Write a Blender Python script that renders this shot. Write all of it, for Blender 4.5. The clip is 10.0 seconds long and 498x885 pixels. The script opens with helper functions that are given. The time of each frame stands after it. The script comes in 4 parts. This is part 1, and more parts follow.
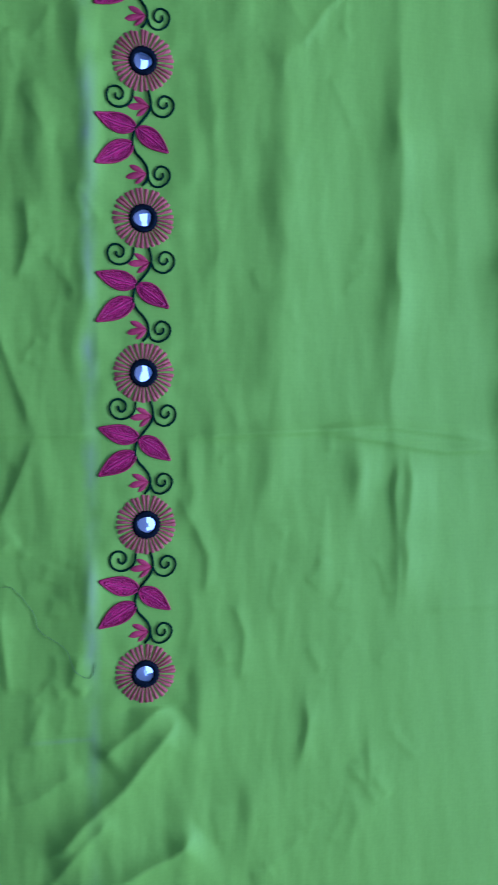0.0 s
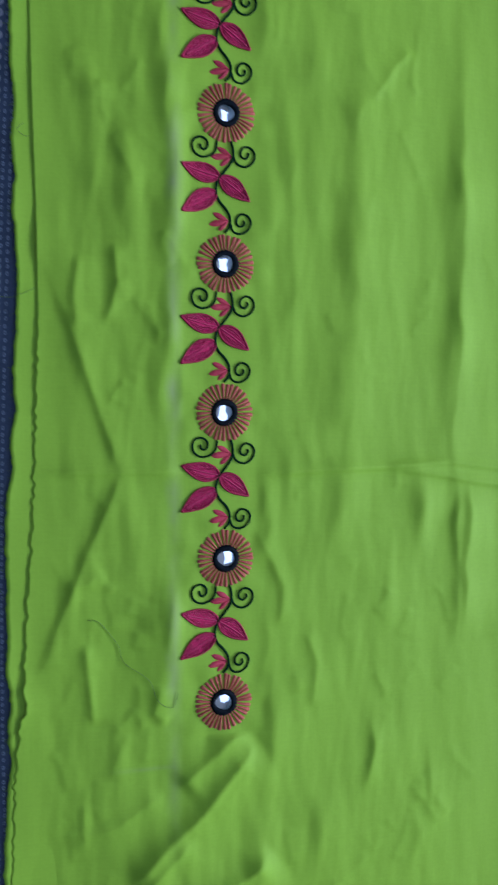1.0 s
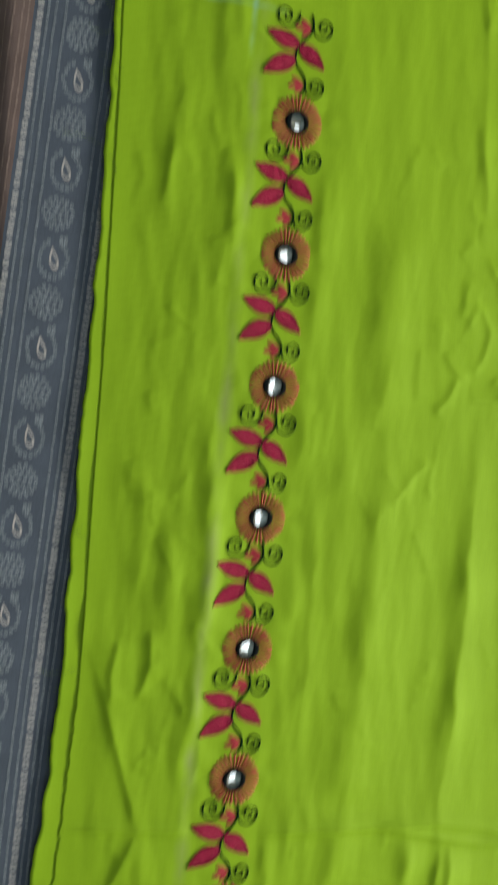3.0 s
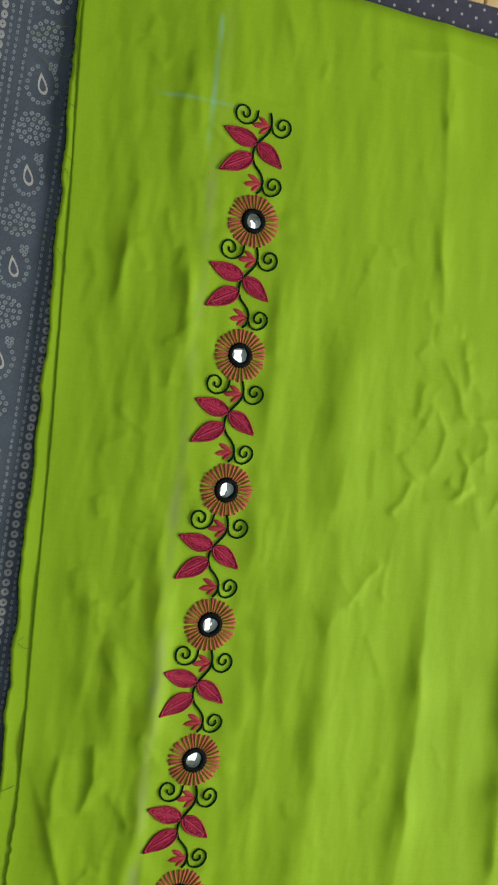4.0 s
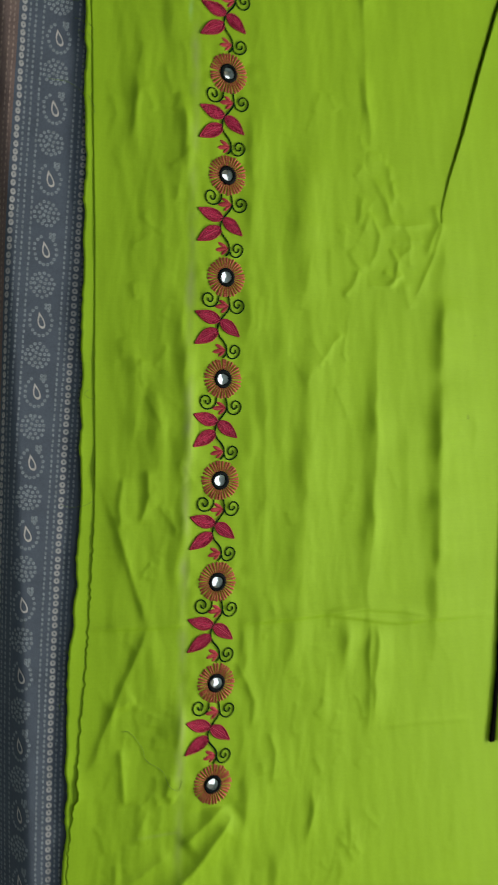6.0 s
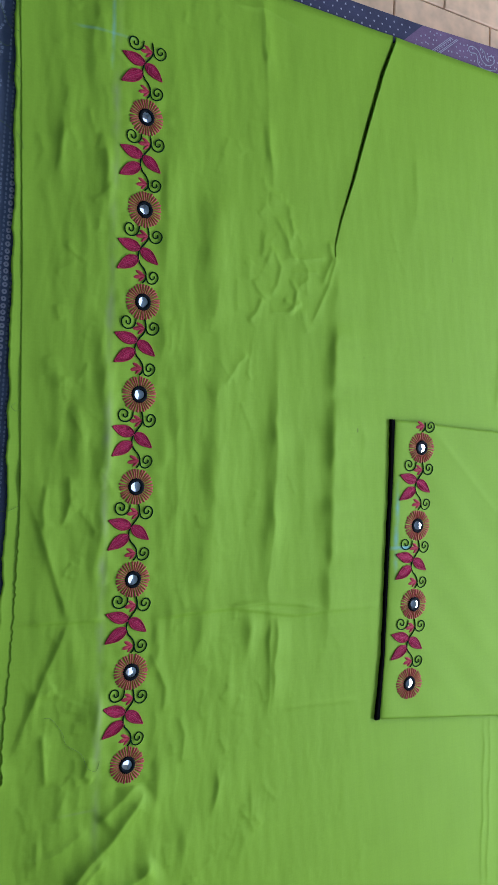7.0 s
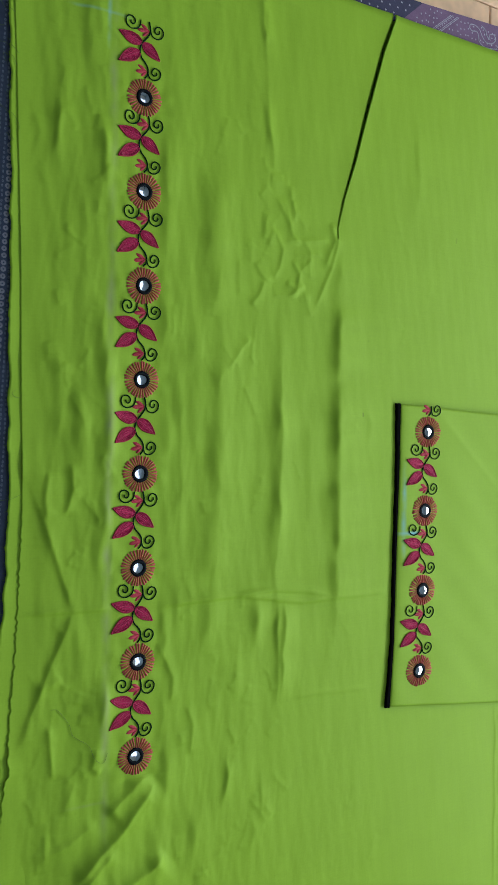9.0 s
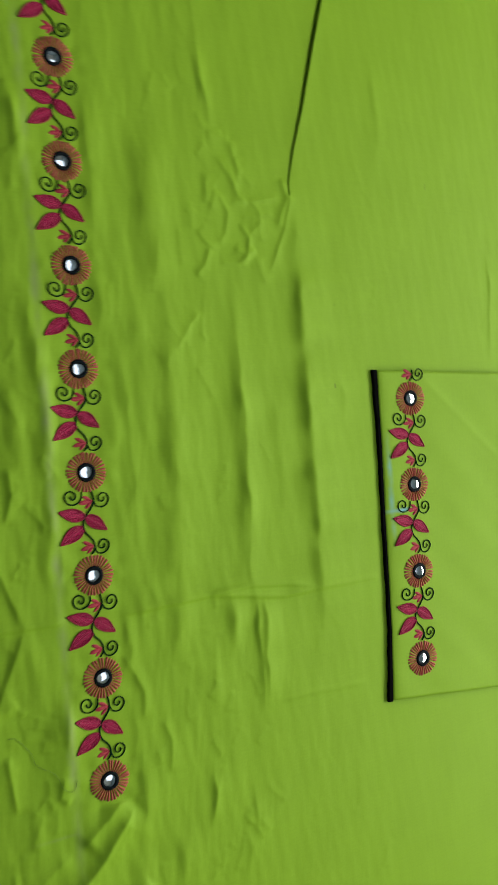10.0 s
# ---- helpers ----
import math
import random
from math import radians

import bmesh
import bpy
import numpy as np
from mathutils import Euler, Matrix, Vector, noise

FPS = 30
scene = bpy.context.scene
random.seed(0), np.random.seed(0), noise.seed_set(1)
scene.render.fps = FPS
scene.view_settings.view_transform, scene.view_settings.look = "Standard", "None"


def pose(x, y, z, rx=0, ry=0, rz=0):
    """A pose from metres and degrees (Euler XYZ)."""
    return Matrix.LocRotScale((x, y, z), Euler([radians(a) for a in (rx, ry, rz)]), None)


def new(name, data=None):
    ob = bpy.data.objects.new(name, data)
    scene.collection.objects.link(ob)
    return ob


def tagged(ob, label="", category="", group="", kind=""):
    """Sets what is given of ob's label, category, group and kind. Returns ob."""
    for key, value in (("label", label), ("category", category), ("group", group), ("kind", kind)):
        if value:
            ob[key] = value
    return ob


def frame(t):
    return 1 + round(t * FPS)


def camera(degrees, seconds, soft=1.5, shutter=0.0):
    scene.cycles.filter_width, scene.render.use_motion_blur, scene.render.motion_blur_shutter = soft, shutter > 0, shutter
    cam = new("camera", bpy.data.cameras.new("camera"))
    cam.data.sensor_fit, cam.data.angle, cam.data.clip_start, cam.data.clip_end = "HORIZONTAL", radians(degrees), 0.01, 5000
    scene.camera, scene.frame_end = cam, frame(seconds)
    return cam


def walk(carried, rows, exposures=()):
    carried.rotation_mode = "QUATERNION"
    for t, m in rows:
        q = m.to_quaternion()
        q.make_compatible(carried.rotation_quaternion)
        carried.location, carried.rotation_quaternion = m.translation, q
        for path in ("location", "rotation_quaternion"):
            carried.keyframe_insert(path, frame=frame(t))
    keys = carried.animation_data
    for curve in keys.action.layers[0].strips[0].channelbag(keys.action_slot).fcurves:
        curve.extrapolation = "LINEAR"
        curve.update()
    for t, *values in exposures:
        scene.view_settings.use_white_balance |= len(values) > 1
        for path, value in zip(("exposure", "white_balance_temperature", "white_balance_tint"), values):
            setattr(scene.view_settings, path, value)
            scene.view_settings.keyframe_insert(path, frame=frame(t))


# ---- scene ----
cam = camera(34.0, 10.0, soft=1.2, shutter=0.6)
# seconds, x, height over the cloth (minus), y, then yaw, pitch and roll of a camera that looks down on the cloth
ROWS = [
    (0, -0.0194, -0.2691, 0.0906, -11.48, -2.867, 0.01),
    (0.5, -0.0383, -0.2699, 0.0947, -12.238, -3.218, 0.087),
    (1, -0.0612, -0.2703, 0.1028, -14.491, -2.687, 0.208),
    (1.5, -0.0722, -0.2824, 0.114, -11.539, -2.612, 0.462),
    (2, -0.084, -0.2942, 0.1426, -12.583, -1.876, 2.873),
    (2.5, -0.0824, -0.2981, 0.1818, -12.834, -1.685, 4.566),
    (3, -0.0763, -0.2991, 0.2313, -13.018, -0.6, 5.563),
    (3.2, -0.0771, -0.296, 0.254, -13.609, -1.737, 6.22),
    (4.3, -0.075, -0.2912, 0.2658, -16.349, 1.018, 6.396),
    (4.5, -0.0737, -0.2925, 0.2623, -16.15, 0.994, 6.421),
    (5, -0.0856, -0.3033, 0.2284, -16.709, 0.027, 5.464),
    (5.2, -0.0999, -0.3175, 0.2057, -18.094, -0.026, 3.003),
    (6.3, -0.1542, -0.3916, 0.17, -25.755, -0.228, 1.319),
    (6.5, -0.1593, -0.4009, 0.1737, -28.004, 0.038, 1.839),
    (7, -0.1687, -0.411, 0.1731, -30.154, 0.344, 1.73),
    (7.5, -0.1701, -0.4101, 0.1707, -30.475, 0.328, 1.609),
    (8, -0.1723, -0.4086, 0.1695, -30.545, 0.302, 1.456),
    (8.5, -0.1699, -0.4069, 0.168, -30.276, 0.184, 1.206),
    (9, -0.1674, -0.4035, 0.1668, -30.158, 0.091, 0.842),
    (9.5, -0.1551, -0.3986, 0.1634, -29.732, -0.092, 0.268),
    (10, -0.1168, -0.3836, 0.1634, -28.454, -0.732, -4.333),
]
DOWN = pose(0, 0, 0, -90, 0, 0)
EXPOSURES = [
    (0.0, -0.11, 3710, 44),
    (0.8, -0.1, 3850, 39),
    (1.0, -0.05, 4650, 24),
    (1.2, 0.02, 6000, 8),
    (1.6, 0.06, 7000, 0),
    (5.2, 0.09, 7200, 0),
    (6.3, 0.02, 7200, 0),
    (6.5, -0.02, 6600, 3),
    (7.0, -0.14, 4900, 19),
    (8.5, -0.17, 5100, 16),
    (9.5, -0.15, 6000, 7),
    (10.0, -0.15, 6300, 4),
]
walk(cam, [(t, DOWN @ pose(x, d, u, 90 + pitch, -roll, yaw)) for t, x, d, u, yaw, pitch, roll in ROWS], EXPOSURES)

# ---- light ----
world = bpy.data.worlds.new("sky")
world.use_nodes = True
scene.world = world
sky = world.node_tree.nodes.new("ShaderNodeTexSky")
sky.sky_type, sky.sun_disc, sky.sun_elevation, sky.sun_rotation = "NISHITA", False, radians(40), radians(90)
world.node_tree.links.new(sky.outputs[0], world.node_tree.nodes["Background"].inputs[0])
world.node_tree.nodes["Background"].inputs[1].default_value = 0.1

lamp = new("window_daylight", bpy.data.lights.new("window_daylight", "AREA"))
lamp.data.shape, lamp.data.size, lamp.data.size_y = "RECTANGLE", 1.3, 0.5
lamp.data.energy = 20.3
lamp.data.color = (1.0, 0.96, 0.87)
lamp.matrix_world = pose(1.05, 0.00, 0.57, 0, 0, 0) @ pose(0, 0, 0, 90, 0, 90)

roof_light = new("skylight_daylight", bpy.data.lights.new("skylight_daylight", "AREA"))
roof_light.data.shape, roof_light.data.size, roof_light.data.size_y = "RECTANGLE", 0.84, 2.1
roof_light.data.energy = 7.6
roof_light.data.color = (0.95, 0.98, 1.0)
roof_light.matrix_world = pose(0.54, 0.15, 2.42)


# ---- materials ----
def material(name, color, rough=0.8, sheen=0.0, metal=0.0, var=0.12, scale=60.0, fine=2500.0, bump=0.15, spec=0.3):
    """A surface with broad and fine colour changes and a fine relief, on object coordinates."""
    m = bpy.data.materials.new(name)
    m.use_nodes = True
    nt = m.node_tree
    n, link = nt.nodes, nt.links.new
    p = n["Principled BSDF"]
    p.inputs["Roughness"].default_value = rough
    p.inputs["Metallic"].default_value = metal
    p.inputs["Specular IOR Level"].default_value = spec
    p.inputs["Sheen Weight"].default_value = sheen
    p.inputs["Sheen Roughness"].default_value = 0.4
    co = n.new("ShaderNodeTexCoord")
    big, small = n.new("ShaderNodeTexNoise"), n.new("ShaderNodeTexNoise")
    big.inputs["Scale"].default_value, big.inputs["Detail"].default_value = scale, 4
    small.inputs["Scale"].default_value, small.inputs["Detail"].default_value = fine, 2
    for t in (big, small):
        link(co.outputs["Object"], t.inputs["Vector"])
    add = n.new("ShaderNodeMath")
    add.operation = "ADD"
    link(big.outputs[0], add.inputs[0])
    link(small.outputs[0], add.inputs[1])
    ramp = n.new("ShaderNodeMapRange")
    ramp.inputs["From Min"].default_value, ramp.inputs["From Max"].default_value = 0.6, 1.4
    ramp.inputs["To Min"].default_value, ramp.inputs["To Max"].default_value = 1 - var, 1 + var
    link(add.outputs[0], ramp.inputs["Value"])
    mul = n.new("ShaderNodeVectorMath")
    mul.operation = "SCALE"
    mul.inputs[0].default_value = color
    link(ramp.outputs[0], mul.inputs["Scale"])
    link(mul.outputs[0], p.inputs["Base Color"])
    b = n.new("ShaderNodeBump")
    b.inputs["Strength"].default_value, b.inputs["Distance"].default_value = bump, 0.0003
    link(small.outputs[0], b.inputs["Height"])
    link(b.outputs[0], p.inputs["Normal"])
    return m


def math_node(nt, op, a, b=None, c=None):
    """A math node whose inputs are numbers or sockets; returns its socket."""
    k = nt.nodes.new("ShaderNodeMath")
    k.operation = op
    for i, v in enumerate((a, b, c)):
        if v is None:
            continue
        if isinstance(v, (int, float)):
            k.inputs[i].default_value = v
        else:
            nt.links.new(v, k.inputs[i])
    return k.outputs[0]


def cloth_material(name, color, marks):
    """Plain-weave satin cotton: warp and weft relief, a slubby colour, and rubbed tailor's chalk marks.
    marks: (x, y, half width, half height, strength, chalk colour)."""
    m = material(name, color, rough=0.6, sheen=0.0, var=0.05, scale=35.0, fine=900.0, bump=0.0, spec=0.15)
    nt = m.node_tree
    n, link = nt.nodes, nt.links.new
    p = n["Principled BSDF"]
    co = [k for k in n if k.type == "TEX_COORD"][0]
    base = p.inputs["Base Color"].links[0].from_socket
    # slubs: streaks along the warp and the weft
    for sx, sy, amt in ((1800, 60, 0.05), (60, 1500, 0.04)):
        mp = n.new("ShaderNodeMapping")
        mp.inputs["Scale"].default_value = (sx, sy, 1)
        link(co.outputs["Object"], mp.inputs["Vector"])
        t = n.new("ShaderNodeTexNoise")
        t.inputs["Scale"].default_value = 1.0
        link(mp.outputs[0], t.inputs["Vector"])
        f = math_node(nt, "MULTIPLY_ADD", t.outputs[0], amt * 2, 1 - amt)
        v = n.new("ShaderNodeVectorMath")
        v.operation = "SCALE"
        link(base, v.inputs[0])
        link(f, v.inputs["Scale"])
        base = v.outputs[0]
    sep = n.new("ShaderNodeSeparateXYZ")
    link(co.outputs["Object"], sep.inputs[0])
    rub = n.new("ShaderNodeTexNoise")
    rub.inputs["Scale"].default_value, rub.inputs["Detail"].default_value = 90, 5
    link(co.outputs["Object"], rub.inputs["Vector"])
    patch = n.new("ShaderNodeTexNoise")
    patch.inputs["Scale"].default_value, patch.inputs["Detail"].default_value = 38, 3
    link(co.outputs["Object"], patch.inputs["Vector"])
    worn = n.new("ShaderNodeMapRange")
    worn.inputs["From Min"].default_value, worn.inputs["From Max"].default_value = 0.36, 0.62
    worn.inputs["To Min"].default_value, worn.inputs["To Max"].default_value = 0.15, 1.5
    link(patch.outputs[0], worn.inputs["Value"])
    for x, y, hw, hh, strength, chalk in marks:
        wob = math_node(nt, "MULTIPLY_ADD", rub.outputs[0], min(hw, hh) * 1.2, -0.6 * min(hw, hh))
        dx = math_node(nt, "ABSOLUTE", math_node(nt, "ADD", math_node(nt, "SUBTRACT", sep.outputs[0], x), wob))
        dy = math_node(nt, "ABSOLUTE", math_node(nt, "ADD", math_node(nt, "SUBTRACT", sep.outputs[1], y), wob))
        fx = math_node(nt, "SUBTRACT", 1.0, math_node(nt, "SMOOTH_MIN", 1.0, math_node(nt, "DIVIDE", dx, hw), 0.2))
        fy = math_node(nt, "SUBTRACT", 1.0, math_node(nt, "POWER", math_node(nt, "MINIMUM", 1.0, math_node(nt, "DIVIDE", dy, hh)), 4.0))
        if hw > hh:
            fx = math_node(nt, "SUBTRACT", 1.0, math_node(nt, "POWER", math_node(nt, "MINIMUM", 1.0, math_node(nt, "DIVIDE", dx, hw)), 4.0))
            fy = math_node(nt, "SUBTRACT", 1.0, math_node(nt, "MINIMUM", 1.0, math_node(nt, "DIVIDE", dy, hh)))
        f = math_node(nt, "MULTIPLY", math_node(nt, "MULTIPLY", fx, fy), math_node(nt, "MULTIPLY", rub.outputs[0], 2.0 * strength))
        f = math_node(nt, "MAXIMUM", math_node(nt, "MINIMUM", math_node(nt, "MULTIPLY", f, worn.outputs[0]), 1.0), 0.0)
        mix = n.new("ShaderNodeMix")
        mix.data_type = "RGBA"
        link(f, mix.inputs["Factor"])
        link(base, mix.inputs["A"])
        mix.inputs["B"].default_value = (*chalk, 1)
        base = mix.outputs["Result"]
    link(base, p.inputs["Base Color"])
    # weave relief
    w1, w2 = n.new("ShaderNodeTexWave"), n.new("ShaderNodeTexWave")
    w1.bands_direction, w2.bands_direction = "X", "Y"
    for w in (w1, w2):
        w.inputs["Scale"].default_value, w.inputs["Distortion"].default_value = 900, 1.0
        link(co.outputs["Object"], w.inputs["Vector"])
    hsum = math_node(nt, "MULTIPLY", w1.outputs["Fac"], w2.outputs["Fac"])
    b = n["Bump"]
    b.inputs["Strength"].default_value, b.inputs["Distance"].default_value = 0.06, 0.0002
    link(hsum, b.inputs["Height"])
    return m


GREEN = (0.267, 0.45, 0.022)
CHALK, BLUE_CHALK, STAIN = (0.29, 0.29, 0.18), (0.22, 0.50, 0.55), (0.10, 0.12, 0.02)
cloth_green = cloth_material("green_cotton", GREEN, [
    (-0.0172, 0.17, 0.0034, 0.27, 0.28, CHALK),
    (-0.0205, 0.397, 0.0016, 0.027, 0.42, BLUE_CHALK),
    (-0.025, 0.390, 0.018, 0.0012, 0.25, BLUE_CHALK),
    (-0.028, -0.021, 0.012, 0.0012, 0.2, CHALK),
    (0.148, 0.186, 0.0009, 0.0016, 0.30, STAIN),
    (0.152, 0.232, 0.0012, 0.0010, 0.18, STAIN),
    (0.226, 0.305, 0.0010, 0.0022, 0.15, STAIN),
])
sleeve_green = cloth_material("green_cotton_sleeve", GREEN, [
    (0.1810, 0.122, 0.0024, 0.036, 0.45, BLUE_CHALK),
    (0.184, 0.1105, 0.0105, 0.0018, 0.95, BLUE_CHALK),
])
thread_pink = material("magenta_thread", (0.47, 0.021, 0.095), rough=0.55, sheen=0.0, var=0.25, scale=700, fine=4000, bump=0.6, spec=0.15)
thread_edge = material("dark_rose_thread", (0.34, 0.024, 0.058), rough=0.55, sheen=0.0, var=0.25, scale=700, fine=4000, bump=0.6, spec=0.15)
thread_vein = material("light_magenta_thread", (0.44, 0.035, 0.095), rough=0.5, sheen=0.0, var=0.2, scale=700, fine=4000, bump=0.4)
thread_rose = material("rose_thread", (0.42, 0.045, 0.065), rough=0.55, sheen=0.0, var=0.25, scale=700, fine=4000, bump=0.6, spec=0.15)
thread_salmon = material("salmon_thread", (0.44, 0.112, 0.072), rough=0.55, sheen=0.0, var=0.22, scale=900, fine=4000, bump=0.6, spec=0.15)
thread_dark = material("bottle_green_thread", (0.003, 0.024, 0.007), rough=0.7, sheen=0.0, var=0.3, scale=900, fine=4000, bump=0.6, spec=0.06)
thread_black = material("blue_black_thread", (0.004, 0.007, 0.009), rough=0.6, var=0.3, scale=900, fine=4000, bump=0.6, spec=0.07)
thread_loose = material("loose_green_thread", (0.13, 0.21, 0.03), rough=0.6, var=0.2)
# near-black colour for the deep shade under the sleeve's raised edge
gap_shade = material("gap_shade", (0.004, 0.004, 0.004), rough=0.95, var=0.3, spec=0.02)
mirror_glass = material("mirror_glass", (0.86, 0.89, 0.92), rough=0.06, metal=1.0, var=0.03, scale=500, bump=0.0)
sheet_slate = material("slate_cotton", (0.082, 0.102, 0.152), rough=0.85, var=0.22, scale=90, fine=1600, bump=0.3)
sheet_brown = material("brown_cotton", (0.165, 0.118, 0.122), rough=0.85, var=0.25, scale=90, fine=1600, bump=0.3)
sheet_navy = material("navy_cotton", (0.052, 0.052, 0.092), rough=0.85, var=0.22, scale=90, fine=1600, bump=0.3)
sheet_purple = material("purple_cotton", (0.165, 0.105, 0.175), rough=0.85, var=0.22, scale=90, fine=1600, bump=0.3)
print_grey = material("faded_grey_print", (0.23, 0.265, 0.33), rough=0.9, var=0.35, scale=400, fine=1600)
print_white = material("white_print", (0.48, 0.46, 0.50), rough=0.9, var=0.2, scale=400, fine=1600)
print_bead = material("pale_print", (0.37, 0.37, 0.42), rough=0.9, var=0.3, scale=300, fine=1600)
print_dull = material("dull_brown_print", (0.27, 0.20, 0.19), rough=0.9, var=0.3, scale=300, fine=1600)
mattress_cloth = material("mattress_ticking", (0.35, 0.32, 0.30), rough=0.9, var=0.1, scale=20)
tile_beige = material("beige_tile", (0.84, 0.58, 0.34), rough=0.45, var=0.22, scale=22, fine=95, bump=0.1)
grout = material("dark_grout", (0.10, 0.065, 0.045), rough=0.9, var=0.3, scale=80)
plaster = material("white_plaster", (0.80, 0.79, 0.76), rough=0.9, var=0.04, scale=3, fine=80)
# slab beyond the tiles is unseen; neutral grey keeps warm bounce off the cloth
floor_grey = material("neutral_bounce_grey", (0.30, 0.30, 0.29), rough=0.85, var=0.15, scale=12, fine=300)
# walls are out of view: blue and dark to cool and cut their bounce
wall_bounce = material("pale_blue_bounce", (0.36, 0.42, 0.43), rough=0.9, var=0.08, scale=3, fine=80)
frame_wood = material("painted_wood", (0.70, 0.68, 0.64), rough=0.5, var=0.05, scale=10)


# ---- mesh helpers ----
def build(name, verts, faces, mat, parent=None, smooth=True):
    me = bpy.data.meshes.new(name)
    me.from_pydata([tuple(map(float, v)) for v in verts], [], faces)
    if smooth:
        me.polygons.foreach_set("use_smooth", [True] * len(me.polygons))
    me.materials.append(mat)
    ob = new(name, me)
    ob.parent = parent
    return ob


def part(name, verts, faces, mat, parent, label="", smooth=True):
    return tagged(build(name, verts, faces, mat, parent, smooth), label=label)


def box(x0, y0, z0, x1, y1, z1):
    v = [(x, y, z) for z in (z0, z1) for y in (y0, y1) for x in (x0, x1)]
    f = [(0, 2, 3, 1), (4, 5, 7, 6), (0, 1, 5, 4), (1, 3, 7, 5), (3, 2, 6, 7), (2, 0, 4, 6)]
    return v, f


def joined(pieces):
    v, f = [], []
    for pv, pf in pieces:
        k = len(v)
        v += list(pv)
        f += [tuple(i + k for i in q) for q in pf]
    return v, f


def smooth_line(pts, n=6):
    """A Catmull-Rom line through the points."""
    p = [np.array(q, float) for q in pts]
    p = [2 * p[0] - p[1]] + p + [2 * p[-1] - p[-2]]
    out = []
    for a, b, c, d in zip(p, p[1:], p[2:], p[3:]):
        for i in range(n):
            t = i / n
            out.append(0.5 * (2 * b + (c - a) * t + (2 * a - 5 * b + 4 * c - d) * t * t + (3 * b - a - 3 * c + d) * t**3))
    return out + [p[-2]]


def cord(line, radius, height, ground, sides=6, lift=0.0, taper=0.6):
    """A thread laid along a line in the plane: an oval section, resting on ground(x, y)."""
    line = [np.array(q[:2], float) for q in line]
    v, f = [], []
    for i, q in enumerate(line):
        d = line[min(i + 1, len(line) - 1)] - line[max(i - 1, 0)]
        d = d / (np.linalg.norm(d) + 1e-12)
        side = np.array([-d[1], d[0]])
        end = min(i, len(line) - 1 - i)
        k = taper if end == 0 else 1.0
        for s in range(sides):
            a = 2 * math.pi * s / sides
            xy = q + side * math.cos(a) * radius * k
            v.append((xy[0], xy[1], ground(q[0], q[1]) + lift + height * (0.45 + 0.55 * math.sin(a) * k)))
    m = len(line)
    for i in range(m - 1):
        for s in range(sides):
            t = (s + 1) % sides
            f.append((i * sides + s, i * sides + t, (i + 1) * sides + t, (i + 1) * sides + s))
    f.append(tuple(range(sides))[::-1])
    f.append(tuple((m - 1) * sides + s for s in range(sides)))
    return v, f


# ---- the cloth's relief ----
X0, X1, Y0, Y1, STEP = -0.090, 0.420, -0.220, 0.446, 0.0007
gx, gy = np.meshgrid(np.arange(X0, X1, STEP), np.arange(Y0, Y1, STEP))
relief = np.zeros_like(gx)
PITCH = 0.05


def fold(height, near, far, *pts):
    """A pressed fold along a line, heights and widths in mm: it rises within near on one side of its crest and falls within far on the other."""
    global relief
    p = np.array(pts)
    pad = 0.035
    box_in = (gx > p[:, 0].min() - pad) & (gx < p[:, 0].max() + pad) & (gy > p[:, 1].min() - pad) & (gy < p[:, 1].max() + pad)
    x, y = gx[box_in], gy[box_in]
    best, signed, along = np.full(x.shape, 9.0), np.zeros(x.shape), np.zeros(x.shape)
    total = np.linalg.norm(np.diff(p, axis=0), axis=1).sum()
    run = 0.0
    wob = 0.0003 * np.sin(x * 210 + y * 110 + 40 * height) + 0.00015 * np.sin(y * 420 - x * 130)
    for a, b in zip(p[:-1], p[1:]):
        d = b - a
        length = np.linalg.norm(d)
        d = d / length
        s = np.clip((x - a[0]) * d[0] + (y - a[1]) * d[1], 0, length)
        ox, oy = x - a[0] - s * d[0], y - a[1] - s * d[1]
        r = np.hypot(ox, oy)
        closer = r < best
        best = np.where(closer, r, best)
        signed = np.where(closer, np.sign(d[0] * oy - d[1] * ox) * r, signed)
        along = np.where(closer, (run + s) / total, along)
        run += length
    signed = signed + wob * min(1.0, near / 3.0)
    w = np.where(signed < 0, near, far) * 0.001
    soft = 0.0003
    shape = np.exp(-(np.sqrt(signed**2 + soft**2) - soft) / w)
    fade = np.clip(along * 6, 0, 1) * np.clip((1 - along) * 6, 0, 1)
    fade = fade * fade * (3 - 2 * fade)
    out = np.clip(1 - best / pad, 0, 1)
    relief[box_in] += height * 0.0048 * shape * fade * np.minimum(1, out * 2)


def ripples(amp, lx, ly, seed, rough=3):
    """Smooth random waves, in metres, with wavelengths lx and ly."""
    rng = np.random.default_rng(seed)
    out = np.zeros_like(gx)
    for k in range(26):
        fx, fy = rng.normal(0, 1 / lx), rng.normal(0, 1 / ly)
        out += np.sin(2 * math.pi * (fx * gx + fy * gy) + rng.uniform(0, 6.28))
    return amp * out / math.sqrt(13)


def drift(y, seed, length):
    """A slow random value along the cloth, about -1 to 1."""
    rng = np.random.default_rng(seed)
    out = np.zeros_like(y)
    for k in (1.0, 1.9, 3.3):
        out += np.sin(2 * math.pi * k * y / length + rng.uniform(0, 6.28)) / k
    return out / 1.4


band_count = 0


